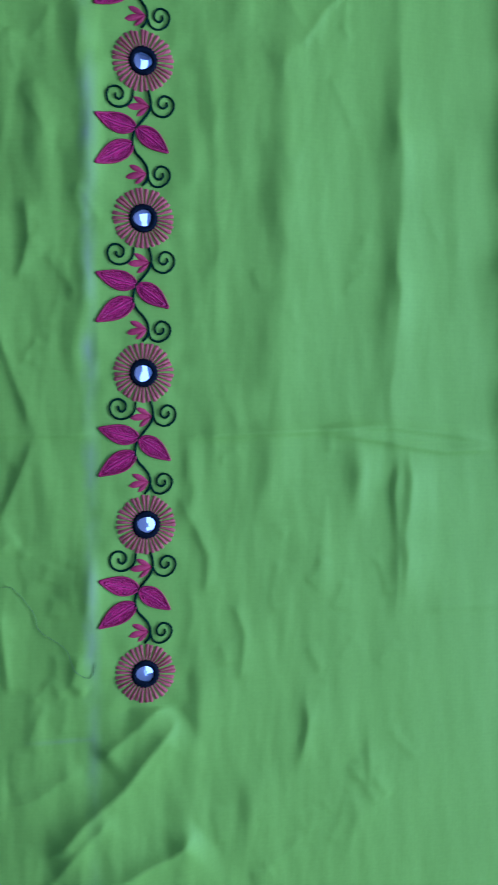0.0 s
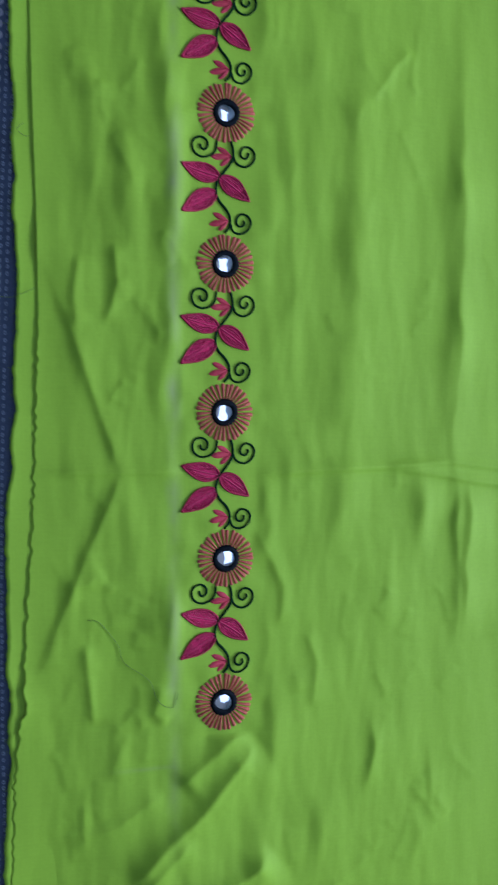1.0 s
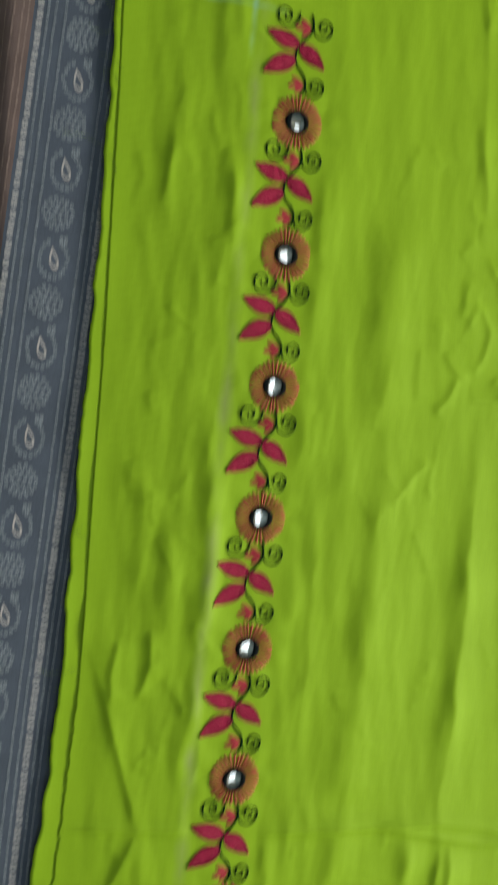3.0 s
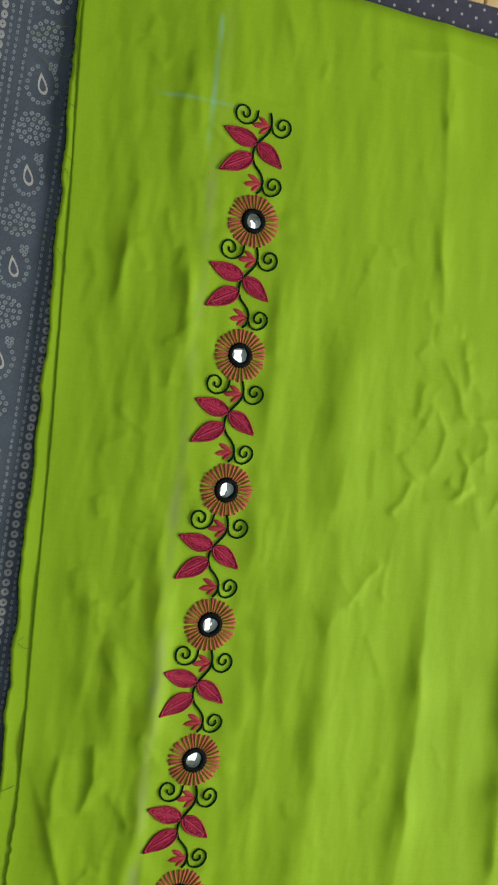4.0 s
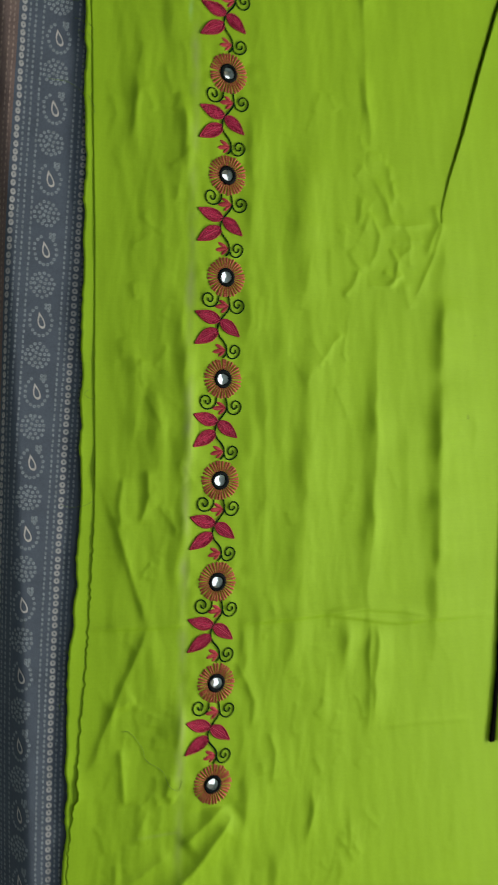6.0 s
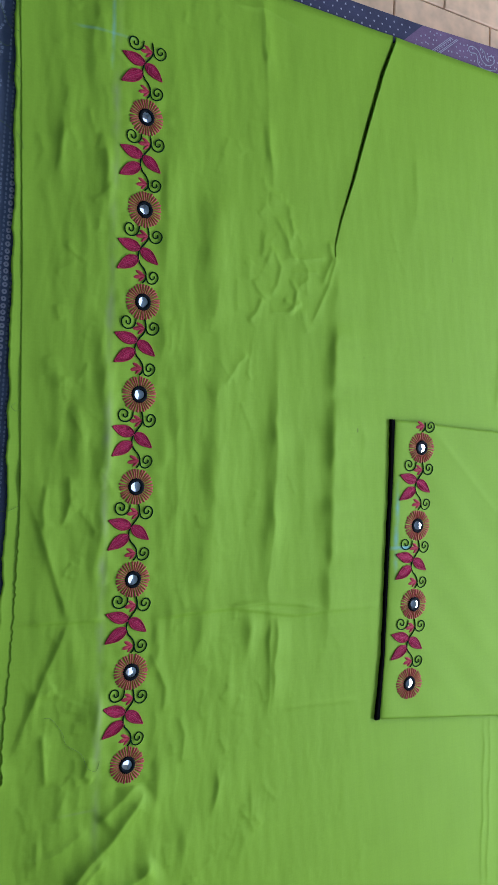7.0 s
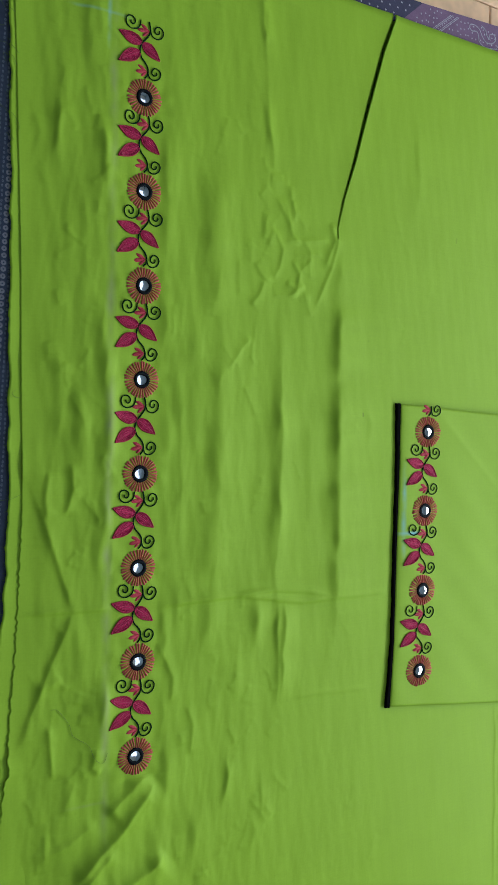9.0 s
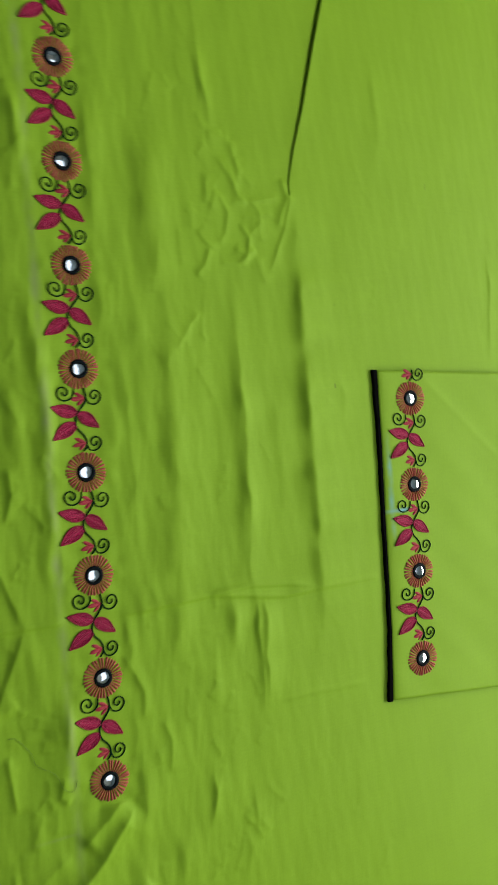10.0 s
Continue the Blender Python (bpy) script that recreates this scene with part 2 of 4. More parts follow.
def band(height, near, far, crisp, *pts):
    """A soft upright wave in the cloth, sizes in mm: it rises to its crest within near and sinks within far; a high crisp sharpens the crest."""
    global relief, band_count
    band_count += 1
    p = np.array(sorted(pts, key=lambda q: q[1]))
    y = gy[:, 0]
    lo, hi = p[0, 1], p[-1, 1]
    reach = max(0.010, 0.22 * (hi - lo))
    rows = np.where((y > lo - reach) & (y < hi + reach))[0]
    y = y[rows]
    knots = np.linspace(lo - reach, hi + reach, 60)
    mid = np.interp(knots, p[:, 1], p[:, 0])
    pull = max(3, int(60 * 0.15) | 1)
    mid = np.convolve(np.pad(mid, pull // 2, mode="edge"), np.ones(pull) / pull, mode="valid")
    x = np.interp(y, knots, mid) + 0.0007 * drift(y, band_count, 0.045)
    fade = np.clip((y - lo + reach) / (2.2 * reach), 0, 1) * np.clip((hi + reach - y) / (2.2 * reach), 0, 1)
    fade = fade * fade * (3 - 2 * fade) * (0.85 + 0.30 * drift(y, 100 + band_count, 0.05))
    width = 1 + 0.25 * drift(y, 200 + band_count, 0.06)
    near, crisp = 0.8 * near, 1.4 * crisp
    d = (gx[rows] - x[:, None]) * 1000
    a, b = np.clip(-1.5 * d / (near * width[:, None]), -40, 40), np.clip(1.5 * d / far, -40, 40)
    relief[rows] += 0.001 * DEPTH * height * fade[:, None] * (np.exp(crisp * a) + np.exp(crisp * b)) ** (-1.0 / crisp)


DEPTH = 1.9
band(0.8, 8, 22, 2, (0.044, 0.212), (0.043, 0.177), (0.043, 0.136), (0.040, 0.104), (0.039, 0.060))
band(0.8, 7, 16, 2, (0.045, 0.319), (0.045, 0.270), (0.047, 0.200), (0.047, 0.135), (0.046, 0.084))
band(0.5, 4, 9, 3, (0.022, 0.200), (0.024, 0.162), (0.024, 0.119))
band(0.7, 8, 16, 2.5, (0.087, 0.224), (0.086, 0.190), (0.085, 0.147), (0.084, 0.112), (0.079, 0.083))
band(2.0, 8, 30, 3, (0.129, 0.268), (0.128, 0.239), (0.128, 0.183), (0.129, 0.134), (0.129, 0.066))
band(0.9, 3.5, 12, 4, (0.087, 0.073), (0.088, 0.047), (0.088, 0.021))
band(0.6, 4, 12, 3, (0.087, 0.222), (0.088, 0.169), (0.087, 0.115), (0.085, 0.085))
band(1, 6, 8, 1.5, (0.073, 0.075), (0.074, 0.063), (0.072, 0.052))
band(0.9, 5, 9, 1.5, (0.017, 0.003), (0.018, -0.010), (0.016, -0.028))
band(0.7, 5, 6, 1.5, (0.015, 0.068), (0.016, 0.061), (0.013, 0.051))
band(0.6, 5, 9, 1.5, (0.023, 0.093), (0.023, 0.070), (0.022, 0.059))
band(0.9, 6, 10, 1.5, (0.035, -0.039), (0.035, -0.053), (0.032, -0.069))
band(1, 6, 9, 1.5, (0.013, -0.045), (0.014, -0.057), (0.011, -0.072))
band(0.7, 3, 10, 3, (0.056, -0.009), (0.055, -0.023), (0.052, -0.037))
band(0.4, 2, 5, 3, (0.078, -0.029), (0.079, -0.039), (0.079, -0.050))
band(0.7, 5, 7, 2, (0.072, -0.049), (0.074, -0.057), (0.071, -0.067))
band(0.5, 5, 10, 1.5, (0.062, 0.048), (0.061, 0.034), (0.059, 0.023))
band(0.6, 6, 12, 1.5, (0.051, 0.054), (0.050, 0.035), (0.048, 0.015))
band(0.5, 6, 12, 1.5, (0.107, 0.179), (0.109, 0.148), (0.108, 0.121))
band(1.8, 11, 6, 1.5, (-0.018, 0.207), (-0.017, 0.184), (-0.017, 0.158))
band(1.3, 7, 6, 1.5, (-0.019, 0.138), (-0.018, 0.125), (-0.019, 0.115))
band(1.2, 7, 6, 1.5, (-0.020, 0.122), (-0.021, 0.111), (-0.022, 0.100))
band(1.5, 11, 6, 1.5, (-0.018, 0.041), (-0.018, 0.026), (-0.020, 0.000))
band(1.2, 8, 8, 1.5, (-0.034, 0.193), (-0.033, 0.171), (-0.032, 0.146))
band(0.8, 7, 8, 1.5, (-0.033, 0.071), (-0.031, 0.056), (-0.032, 0.038))
band(1.3, 8, 6, 1.5, (-0.022, 0.337), (-0.021, 0.318), (-0.022, 0.297))
band(0.9, 6, 6, 1.5, (-0.024, 0.237), (-0.020, 0.217), (-0.021, 0.199))
band(0.9, 3.5, 6, 2.5, (-0.046, 0.342), (-0.046, 0.328), (-0.048, 0.313))
band(0.6, 5, 6, 1.5, (-0.032, 0.289), (-0.031, 0.269), (-0.032, 0.242))
band(0.7, 8, 7, 1.3, (-0.018, 0.294), (-0.017, 0.274), (-0.017, 0.255))
band(0.8, 8, 7, 1.3, (-0.020, 0.228), (-0.018, 0.207), (-0.019, 0.187))
band(0.7, 8, 7, 1.3, (-0.019, 0.171), (-0.017, 0.150), (-0.018, 0.132))
band(0.3, 3, 6, 2.5, (-0.046, 0.339), (-0.046, 0.325), (-0.046, 0.306))
band(0.9, 7, 8, 1.5, (-0.044, 0.214), (-0.044, 0.194), (-0.044, 0.172))
band(0.7, 6, 8, 1.5, (-0.029, 0.413), (-0.030, 0.388), (-0.030, 0.356))
band(0.4, 6, 8, 1.5, (-0.043, 0.360), (-0.043, 0.335), (-0.044, 0.307))
band(0.9, 7, 9, 1.5, (0.012, 0.324), (0.013, 0.299), (0.013, 0.273))
band(0.9, 7, 9, 1.5, (0.012, 0.256), (0.012, 0.237), (0.011, 0.220))
band(0.8, 6, 8, 1.5, (0.012, 0.180), (0.013, 0.163), (0.012, 0.146))
band(1, 8, 14, 1.5, (0.039, 0.311), (0.040, 0.285), (0.039, 0.250))
band(1, 8, 14, 1.5, (0.030, 0.240), (0.032, 0.202), (0.032, 0.159))
band(0.7, 3, 8, 3, (0.068, 0.442), (0.073, 0.411), (0.076, 0.378))
band(0.6, 3, 7, 3, (0.074, 0.366), (0.077, 0.351), (0.081, 0.331))
band(0.6, 3, 6, 3, (0.004, 0.432), (0.006, 0.424), (0.008, 0.415))
band(0.5, 6, 14, 2, (0.085, 0.198), (0.087, 0.160), (0.086, 0.119))
band(0.4, 8, 14, 2, (0.127, 0.188), (0.127, 0.153), (0.122, 0.114))
band(0.4, 2, 4, 3, (0.070, 0.233), (0.069, 0.226), (0.068, 0.221))
band(0.5, 3, 7, 3, (0.076, 0.371), (0.077, 0.358), (0.077, 0.341))
band(0.4, 5, 8, 1.5, (0.150, 0.191), (0.154, 0.181), (0.152, 0.166))
band(0.9, 3.5, 10, 3, (0.092, 0.073), (0.092, 0.051), (0.091, 0.024))
band(0.9, 7, 8, 1.5, (0.074, 0.076), (0.074, 0.064), (0.072, 0.053))
band(0.8, 6, 9, 1.5, (0.042, 0.081), (0.042, 0.069), (0.039, 0.056))
band(0.5, 1.6, 5, 4, (0.268, -0.013), (0.269, -0.067), (0.269, -0.134))
band(0.5, 1.6, 5, 4, (0.274, -0.014), (0.275, -0.068), (0.275, -0.135))
band(0.4, 5, 14, 2, (0.190, 0.372), (0.192, 0.346), (0.191, 0.320))
band(0.35, 2, 8, 3, (0.273, 0.261), (0.273, 0.233), (0.270, 0.204))
# pressed creases: the crossing at the seam side, the wrinkles below the last flower, the puckers by the slit
fold(0.27, 1.3, 9, (-0.064, 0.160), (-0.057, 0.143), (-0.051, 0.128), (-0.043, 0.104), (-0.034, 0.077))
fold(0.26, 1.3, 9, (-0.034, 0.083), (-0.040, 0.066), (-0.046, 0.053), (-0.055, 0.030), (-0.064, 0.008))
fold(0.16, 2, 3, (-0.053, 0.042), (-0.047, 0.043), (-0.040, 0.047))
fold(0.28, 0.9, 3, (-0.070, 0.080), (-0.049, 0.080), (-0.036, 0.080), (-0.013, 0.080))
fold(0.30, 0.9, 3, (0.006, 0.078), (0.037, 0.080), (0.067, 0.081), (0.085, 0.082), (0.109, 0.079), (0.129, 0.075))
fold(0.30, 0.9, 3, (0.060, 0.080), (0.083, 0.077), (0.105, 0.073), (0.129, 0.074))
fold(0.16, 1.0, 3, (0.120, 0.074), (0.145, 0.074), (0.172, 0.074))
fold(0.12, 1, 2, (-0.072, 0.063), (-0.064, 0.063))
fold(0.50, 3.6, 7, (0.009, -0.009), (0.003, -0.013), (-0.005, -0.019), (-0.016, -0.029))
fold(0.75, 4.2, 8, (0.012, -0.014), (0.001, -0.028), (-0.008, -0.038), (-0.018, -0.047), (-0.034, -0.062))
fold(0.85, 4.2, 9, (0.018, -0.054), (0.008, -0.062), (-0.008, -0.069), (-0.030, -0.074))
fold(0.30, 2.0, 6, (-0.010, -0.045), (-0.026, -0.062), (-0.040, -0.080))
fold(0.25, 4, 6, (-0.020, -0.030), (-0.037, -0.040), (-0.052, -0.046))
fold(0.20, 1.4, 4, (0.010, 0.061), (0.017, 0.048), (0.021, 0.039), (0.020, 0.024))
fold(0.14, 1.5, 3, (0.029, 0.024), (0.034, 0.012), (0.032, -0.006))
fold(0.25, 1.2, 3, (-0.047, 0.024), (-0.045, 0.006), (-0.044, -0.006))
fold(0.22, 1.6, 4, (-0.022, 0.008), (-0.024, -0.002), (-0.019, -0.006))
fold(0.25, 1.4, 3, (-0.037, 0.156), (-0.036, 0.142), (-0.040, 0.128))
fold(0.20, 1.4, 3, (-0.048, 0.152), (-0.050, 0.138), (-0.049, 0.126))
fold(0.10, 1.6, 3, (-0.062, 0.342), (-0.055, 0.322), (-0.060, 0.302))
fold(0.10, 1.6, 4, (-0.063, 0.268), (-0.058, 0.248), (-0.061, 0.226))
fold(0.14, 1.0, 2.5, (0.128, 0.298), (0.127, 0.288), (0.122, 0.272), (0.111, 0.248))
fold(0.22, 2.5, 4, (0.122, 0.303), (0.125, 0.291), (0.118, 0.272))
fold(0.15, 1.4, 2.5, (0.083, 0.312), (0.091, 0.300), (0.095, 0.290), (0.101, 0.285))
fold(0.10, 1.2, 2.5, (0.101, 0.289), (0.107, 0.283), (0.108, 0.276), (0.100, 0.270))
fold(0.17, 1.2, 2.5, (0.094, 0.276), (0.100, 0.268), (0.098, 0.258), (0.092, 0.253))
fold(0.15, 1.4, 2.5, (0.082, 0.292), (0.088, 0.281), (0.086, 0.270), (0.081, 0.262))
fold(0.16, 1.4, 2.5, (0.090, 0.262), (0.098, 0.258), (0.104, 0.262))
fold(0.16, 1.4, 2.5, (0.076, 0.262), (0.072, 0.252), (0.066, 0.246))
fold(0.12, 1.4, 3, (0.088, 0.286), (0.106, 0.288), (0.122, 0.291))
fold(0.10, 1.5, 3, (0.097, 0.017), (0.121, 0.017), (0.157, 0.015))
fold(0.12, 1.5, 4, (0.048, 0.427), (0.072, 0.430), (0.100, 0.426))
fold(0.14, 1.5, 3, (0.052, 0.208), (0.062, 0.222), (0.068, 0.228))


# the puckers that the stitching leaves on both sides of the embroidery
rng = random.Random(21)
for k in range(8):
    y = PITCH * k + rng.uniform(0.018, 0.030)
    x = rng.uniform(0.0125, 0.0165)
    band(rng.uniform(0.25, 0.75), rng.uniform(3.5, 5.5), rng.uniform(4, 7), 2, (x - 0.001, y - 0.010), (x, y), (x - 0.0005, y + 0.011))
    y = PITCH * k + rng.uniform(0.004, 0.040)
    x = rng.uniform(-0.0320, -0.0150)
    band(rng.uniform(0.25, 0.65), rng.uniform(4, 6), rng.uniform(3, 5), 2, (x, y - 0.012), (x + 0.001, y), (x, y + 0.010))


def wrinkles(count, x0, x1, y0, y1, spread, low, high):
    """Small crumples of many directions; spread: degrees off the cloth's length."""
    for _ in range(count):
        x, y = rng.uniform(x0, x1), rng.uniform(y0, y1)
        a, length = radians(rng.gauss(0, spread)), rng.uniform(0.007, 0.022)
        pts = []
        for q in range(4):
            pts.append((x, y))
            a += radians(rng.gauss(0, 13))
            x, y = x + math.sin(a) * length / 3, y - math.cos(a) * length / 3
        fold(rng.uniform(low, high), rng.uniform(0.7, 1.7), rng.uniform(2.0, 5.0), *pts)


wrinkles(75, -0.060, -0.016, -0.10, 0.43, 26, 0.03, 0.11)
wrinkles(45, 0.014, 0.080, -0.10, 0.43, 18, 0.02, 0.08)
wrinkles(22, 0.064, 0.114, 0.245, 0.325, 45, 0.04, 0.10)
wrinkles(24, -0.055, 0.090, -0.10, 0.010, 30, 0.03, 0.08)
wrinkles(14, 0.080, 0.165, -0.10, 0.42, 20, 0.01, 0.045)
wrinkles(10, 0.165, 0.290, 0.20, 0.43, 22, 0.01, 0.035)


def hem_x(y):
    zig = (0.00026 * np.sin(np.asarray(y) * 1150 + 2 * np.sin(np.asarray(y) * 260)) + 0.00016 * np.sin(np.asarray(y) * 1730 + 1) + 0.0002 * np.sin(np.asarray(y) * 610)) * np.clip((0.150 - np.asarray(y)) / 0.03, 0.2, 1)
    return zig + np.interp(y, [-0.22, -0.06, -0.023, -0.003, 0.002, 0.01, 0.033, 0.058, 0.08, 0.131, 0.159, 0.2, 0.264, 0.311, 0.347, 0.414, 0.446],
                     [-0.0735, -0.0712, -0.0700, -0.0682, -0.0660, -0.0668, -0.0658, -0.0640, -0.0630, -0.0614, -0.0617, -0.0628, -0.0640, -0.0658, -0.0670, -0.0700, -0.0712])


left_part = 1 / (1 + np.exp((gx - 0.06) / 0.03))
relief += ripples(0.00022, 0.022, 0.100, 1) * (0.30 + 0.70 * left_part)
relief += ripples(0.00005, 0.009, 0.036, 2) * (0.15 + 0.85 * left_part)
relief += ripples(0.000022, 0.004, 0.014, 3) * (0.35 + 0.65 * left_part)
relief += ripples(0.000012, 0.0016, 0.004, 4)
# the dense stitching pulls the cloth down along the embroidery and puckers its sides
stitched = np.exp(-((gx / 0.013) ** 4)) * (gy > -0.012) * (gy < 0.395)
relief = relief * (1 - 0.75 * stitched)
for k in range(8):
    r = np.hypot(gx, gy - 0.05 * k)
    ang = np.arctan2(gy - 0.05 * k, gx)
    relief += 0.00030 * np.exp(-(((r - 0.0130) / 0.0032) ** 2)) * np.sin(ang * 7 + k) * (gy < 0.38)
# the left part sags towards the raw edge
sag = np.clip((-0.010 - gx) / 0.055, 0, 1)
relief -= 0.0030 * sag * sag * (3 - 2 * sag)
# the free left edge lies flat on the layer below
edge_x = hem_x(gy[:, :1])
calm = np.clip((gx - edge_x - 0.001) / 0.014, 0, 1)
calm = 0.12 + 0.88 * calm * calm * (3 - 2 * calm)
relief = (relief + 0.0030 * sag * sag * (3 - 2 * sag)) * calm - 0.0030 * sag * sag * (3 - 2 * sag)
relief += 0.0011 * np.exp(-(((gy - 0.004) / 0.010) ** 2)) * np.exp(-np.clip(gx - edge_x, 0, 1) / 0.005)
relief += 0.0008 * np.exp(-(((gy - 0.155) / 0.008) ** 2)) * np.exp(-np.clip(gx - edge_x, 0, 1) / 0.006)
# under the sleeve and on the right the cloth lies flat
flat = 1 / (1 + np.exp(-(gx - 0.165) / 0.006)) * (1 / (1 + np.exp((gy - 0.21) / 0.008)))
relief *= 1 - 0.5 * flat
# the top edge is folded over
relief -= 0.0025 * np.clip((gy - 0.4365) / 0.0065, 0, 1) ** 2


def ground(x, y):
    """The height of the cloth at a place."""
    u = min(max((x - X0) / STEP, 0), gx.shape[1] - 1.001)
    v = min(max((y - Y0) / STEP, 0), gx.shape[0] - 1.001)
    i, j = int(v), int(u)
    a, b = v - i, u - j
    return float((relief[i, j] * (1 - b) + relief[i, j + 1] * b) * (1 - a) + (relief[i + 1, j] * (1 - b) + relief[i + 1, j + 1] * b) * a)


def raw_x(y):
    return np.interp(y, [-0.22, -0.054, -0.023, 0.005, 0.031, 0.055, 0.064, 0.078, 0.095, 0.131, 0.171, 0.237, 0.3, 0.354, 0.413, 0.446],
                     [-0.0765, -0.0732, -0.0715, -0.0712, -0.0722, -0.0722, -0.0715, -0.0706, -0.0692, -0.0680, -0.0685, -0.0688, -0.0692, -0.0702, -0.0720, -0.0735])


def sheet_between(xa, xb, ya, yb, step, height, thick, left_of=None):
    """A cloth with thickness between x and y limits; left_of(y) sets its left edge."""
    ys = np.linspace(ya, yb, max(2, int(round((yb - ya) / step)) + 1))
    n = max(2, int(round((xb - xa) / step)) + 1)
    s = np.linspace(0, 1, n)
    v, f = [], []
    for y in ys:
        left = left_of(y) if left_of else xa
        for k in s:
            x = left + (xb - left) * k
            v.append((x, y, height(x, y)))
    rows_n = len(ys)
    for i in range(rows_n - 1):
        for j in range(n - 1):
            a = i * n + j
            f.append((a, a + 1, a + n + 1, a + n))
    # rim turned down by the thickness
    rim = [i * n for i in range(rows_n)][::-1] + list(range(1, n)) + [i * n + n - 1 for i in range(1, rows_n)] + [(rows_n - 1) * n + j for j in range(n - 2, 0, -1)]
    k = len(v)
    v += [(v[i][0], v[i][1], v[i][2] - thick) for i in rim]
    m = len(rim)
    f += [(rim[(i + 1) % m], rim[i], k + i, k + (i + 1) % m) for i in range(m)]
    return v, f


# ---- room ----
def room():
    wall = 0.12
    x0, x1, y0, y1, z0, z1 = -1.5, 1.06, -1.6, 2.0, -0.0400, 2.4
    slab = build("floor", *box(x0 - wall, y0 - wall, z0 - 0.1, x1 + wall, y1 + wall, z0), floor_grey, smooth=False)
    tagged(slab, "floor with beige tiles and dark joints, its unseen slab grey to cut warm bounce", "floor", kind="structure")
    hx0, hx1, hy0, hy1 = 0.11, 0.97, -0.92, 1.22
    c = build("ceiling", *joined([box(x0 - wall, y0 - wall, z1, hx0, y1 + wall, z1 + 0.1), box(hx1, y0 - wall, z1, x1 + wall, y1 + wall, z1 + 0.1),
                                  box(hx0, y0 - wall, z1, hx1, hy0, z1 + 0.1), box(hx0, hy1, z1, hx1, y1 + wall, z1 + 0.1)]), plaster, smooth=False)
    tagged(c, "plain white plastered ceiling with a skylight opening", "ceiling", kind="structure")
    for name, b in (("wall_west", (x0 - wall, y0, z0, x0, y1, z1)), ("wall_south", (x0 - wall, y0 - wall, z0, x1 + wall, y0, z1)), ("wall_north", (x0 - wall, y1, z0, x1 + wall, y1 + wall, z1))):
        tagged(build(name, *box(*b), wall_bounce, smooth=False), "plain unseen wall, pale blue to cool the bounced light", "wall", kind="structure")
    wy0, wy1, wz0, wz1 = -0.70, 0.70, 0.27, 0.87
    east = joined([box(x1, y0, z0, x1 + wall, wy0, z1), box(x1, wy1, z0, x1 + wall, y1, z1), box(x1, wy0, z0, x1 + wall, wy1, wz0), box(x1, wy0, wz1, x1 + wall, wy1, z1)])
    tagged(build("wall_east", *east, wall_bounce, smooth=False), "plain unseen wall with a window opening, pale blue to cool the bounced light", "wall", kind="structure")
    win = tagged(new("window_1"), "white painted window frame in the wall", "window", kind="structure")
    bar = 0.05
    part("window_frame", *joined([box(x1 + 0.03, wy0, wz0, x1 + 0.08, wy0 + bar, wz1), box(x1 + 0.03, wy1 - bar, wz0, x1 + 0.08, wy1, wz1),
                                  box(x1 + 0.03, wy0 + bar, wz0, x1 + 0.08, wy1 - bar, wz0 + bar), box(x1 + 0.03, wy0 + bar, wz1 - bar, x1 + 0.08, wy1 - bar, wz1)]), frame_wood, win, smooth=False)
    return slab


floor = room()


# ---- bed sheet under the cloth ----
SLANT = 0.041


def sheet_x(u, y):
    """A printed stripe runs a little askew to the cloth."""
    return u - 0.0885 + SLANT * (y - 0.2) + 0.16 * max(0.0, 0.14 - y) ** 2


ZS = -0.0060


BEND, ROLL = 0.0045, radians(60)


def drape(x, y, off=0.0):
    """Where a point of the sheet lies: past the mattress's edge the sheet rolls over and hangs down. Also the tilt there."""
    edge = -0.0988 - 0.052 * (y - 0.235)
    d = edge - x
    if d <= 0:
        return x, y, ZS + off, 0.0
    a = min(d / BEND, ROLL)
    rest = max(0.0, d - BEND * ROLL)
    px = edge - BEND * math.sin(a) - rest * math.cos(ROLL)
    pz = -BEND * (1 - math.cos(a)) - rest * math.sin(ROLL)
    return px - off * math.sin(a), y, ZS + pz + off * math.cos(a), a


def draped(mesh):
    """A flat printed shape laid onto the sheet."""
    v, f = mesh
    return [drape(x, y, z - ZS)[:3] for x, y, z in v], f


def strip(u0, u1, y0, y1, n=60, m=48):
    """A stripe of the sheet between two printed lines."""
    v, f = [], []
    for i in range(n + 1):
        y = y0 + (y1 - y0) * i / n
        for j in range(m + 1):
            v.append(drape(sheet_x(u0 + (u1 - u0) * j / m, y), y)[:3])
    w = m + 1
    f = [(i * w + j, i * w + j + 1, i * w + w + j + 1, i * w + w + j) for i in range(n) for j in range(m)]
    return v, f


def sheet_z(x, y):
    return ZS


mattress = build("mattress", *box(-0.0870, -0.5, -0.0375, 0.69, 0.4555, ZS - 0.0035), mattress_cloth, smooth=False)
tagged(mattress, "thin pale cotton mattress under the printed sheet", "mattress")
bed_sheet = tagged(new("bed_sheet"), "slate blue printed cotton sheet with paisley border stripes under the cloth", "bed sheet")
part("border_stripe", *strip(-0.0178, 0.19, -0.5, 0.4405, m=160), sheet_slate, bed_sheet, "slate blue border stripe")
part("lining_stripe", *box(0.13, -0.5, ZS - 0.003, 0.70, 0.4405, ZS), sheet_slate, bed_sheet, "slate blue field under the cloth", smooth=False)
part("brown_stripe", *strip(-0.095, -0.0178, -0.5, 0.4405), sheet_brown, bed_sheet, "dark brown stripe")
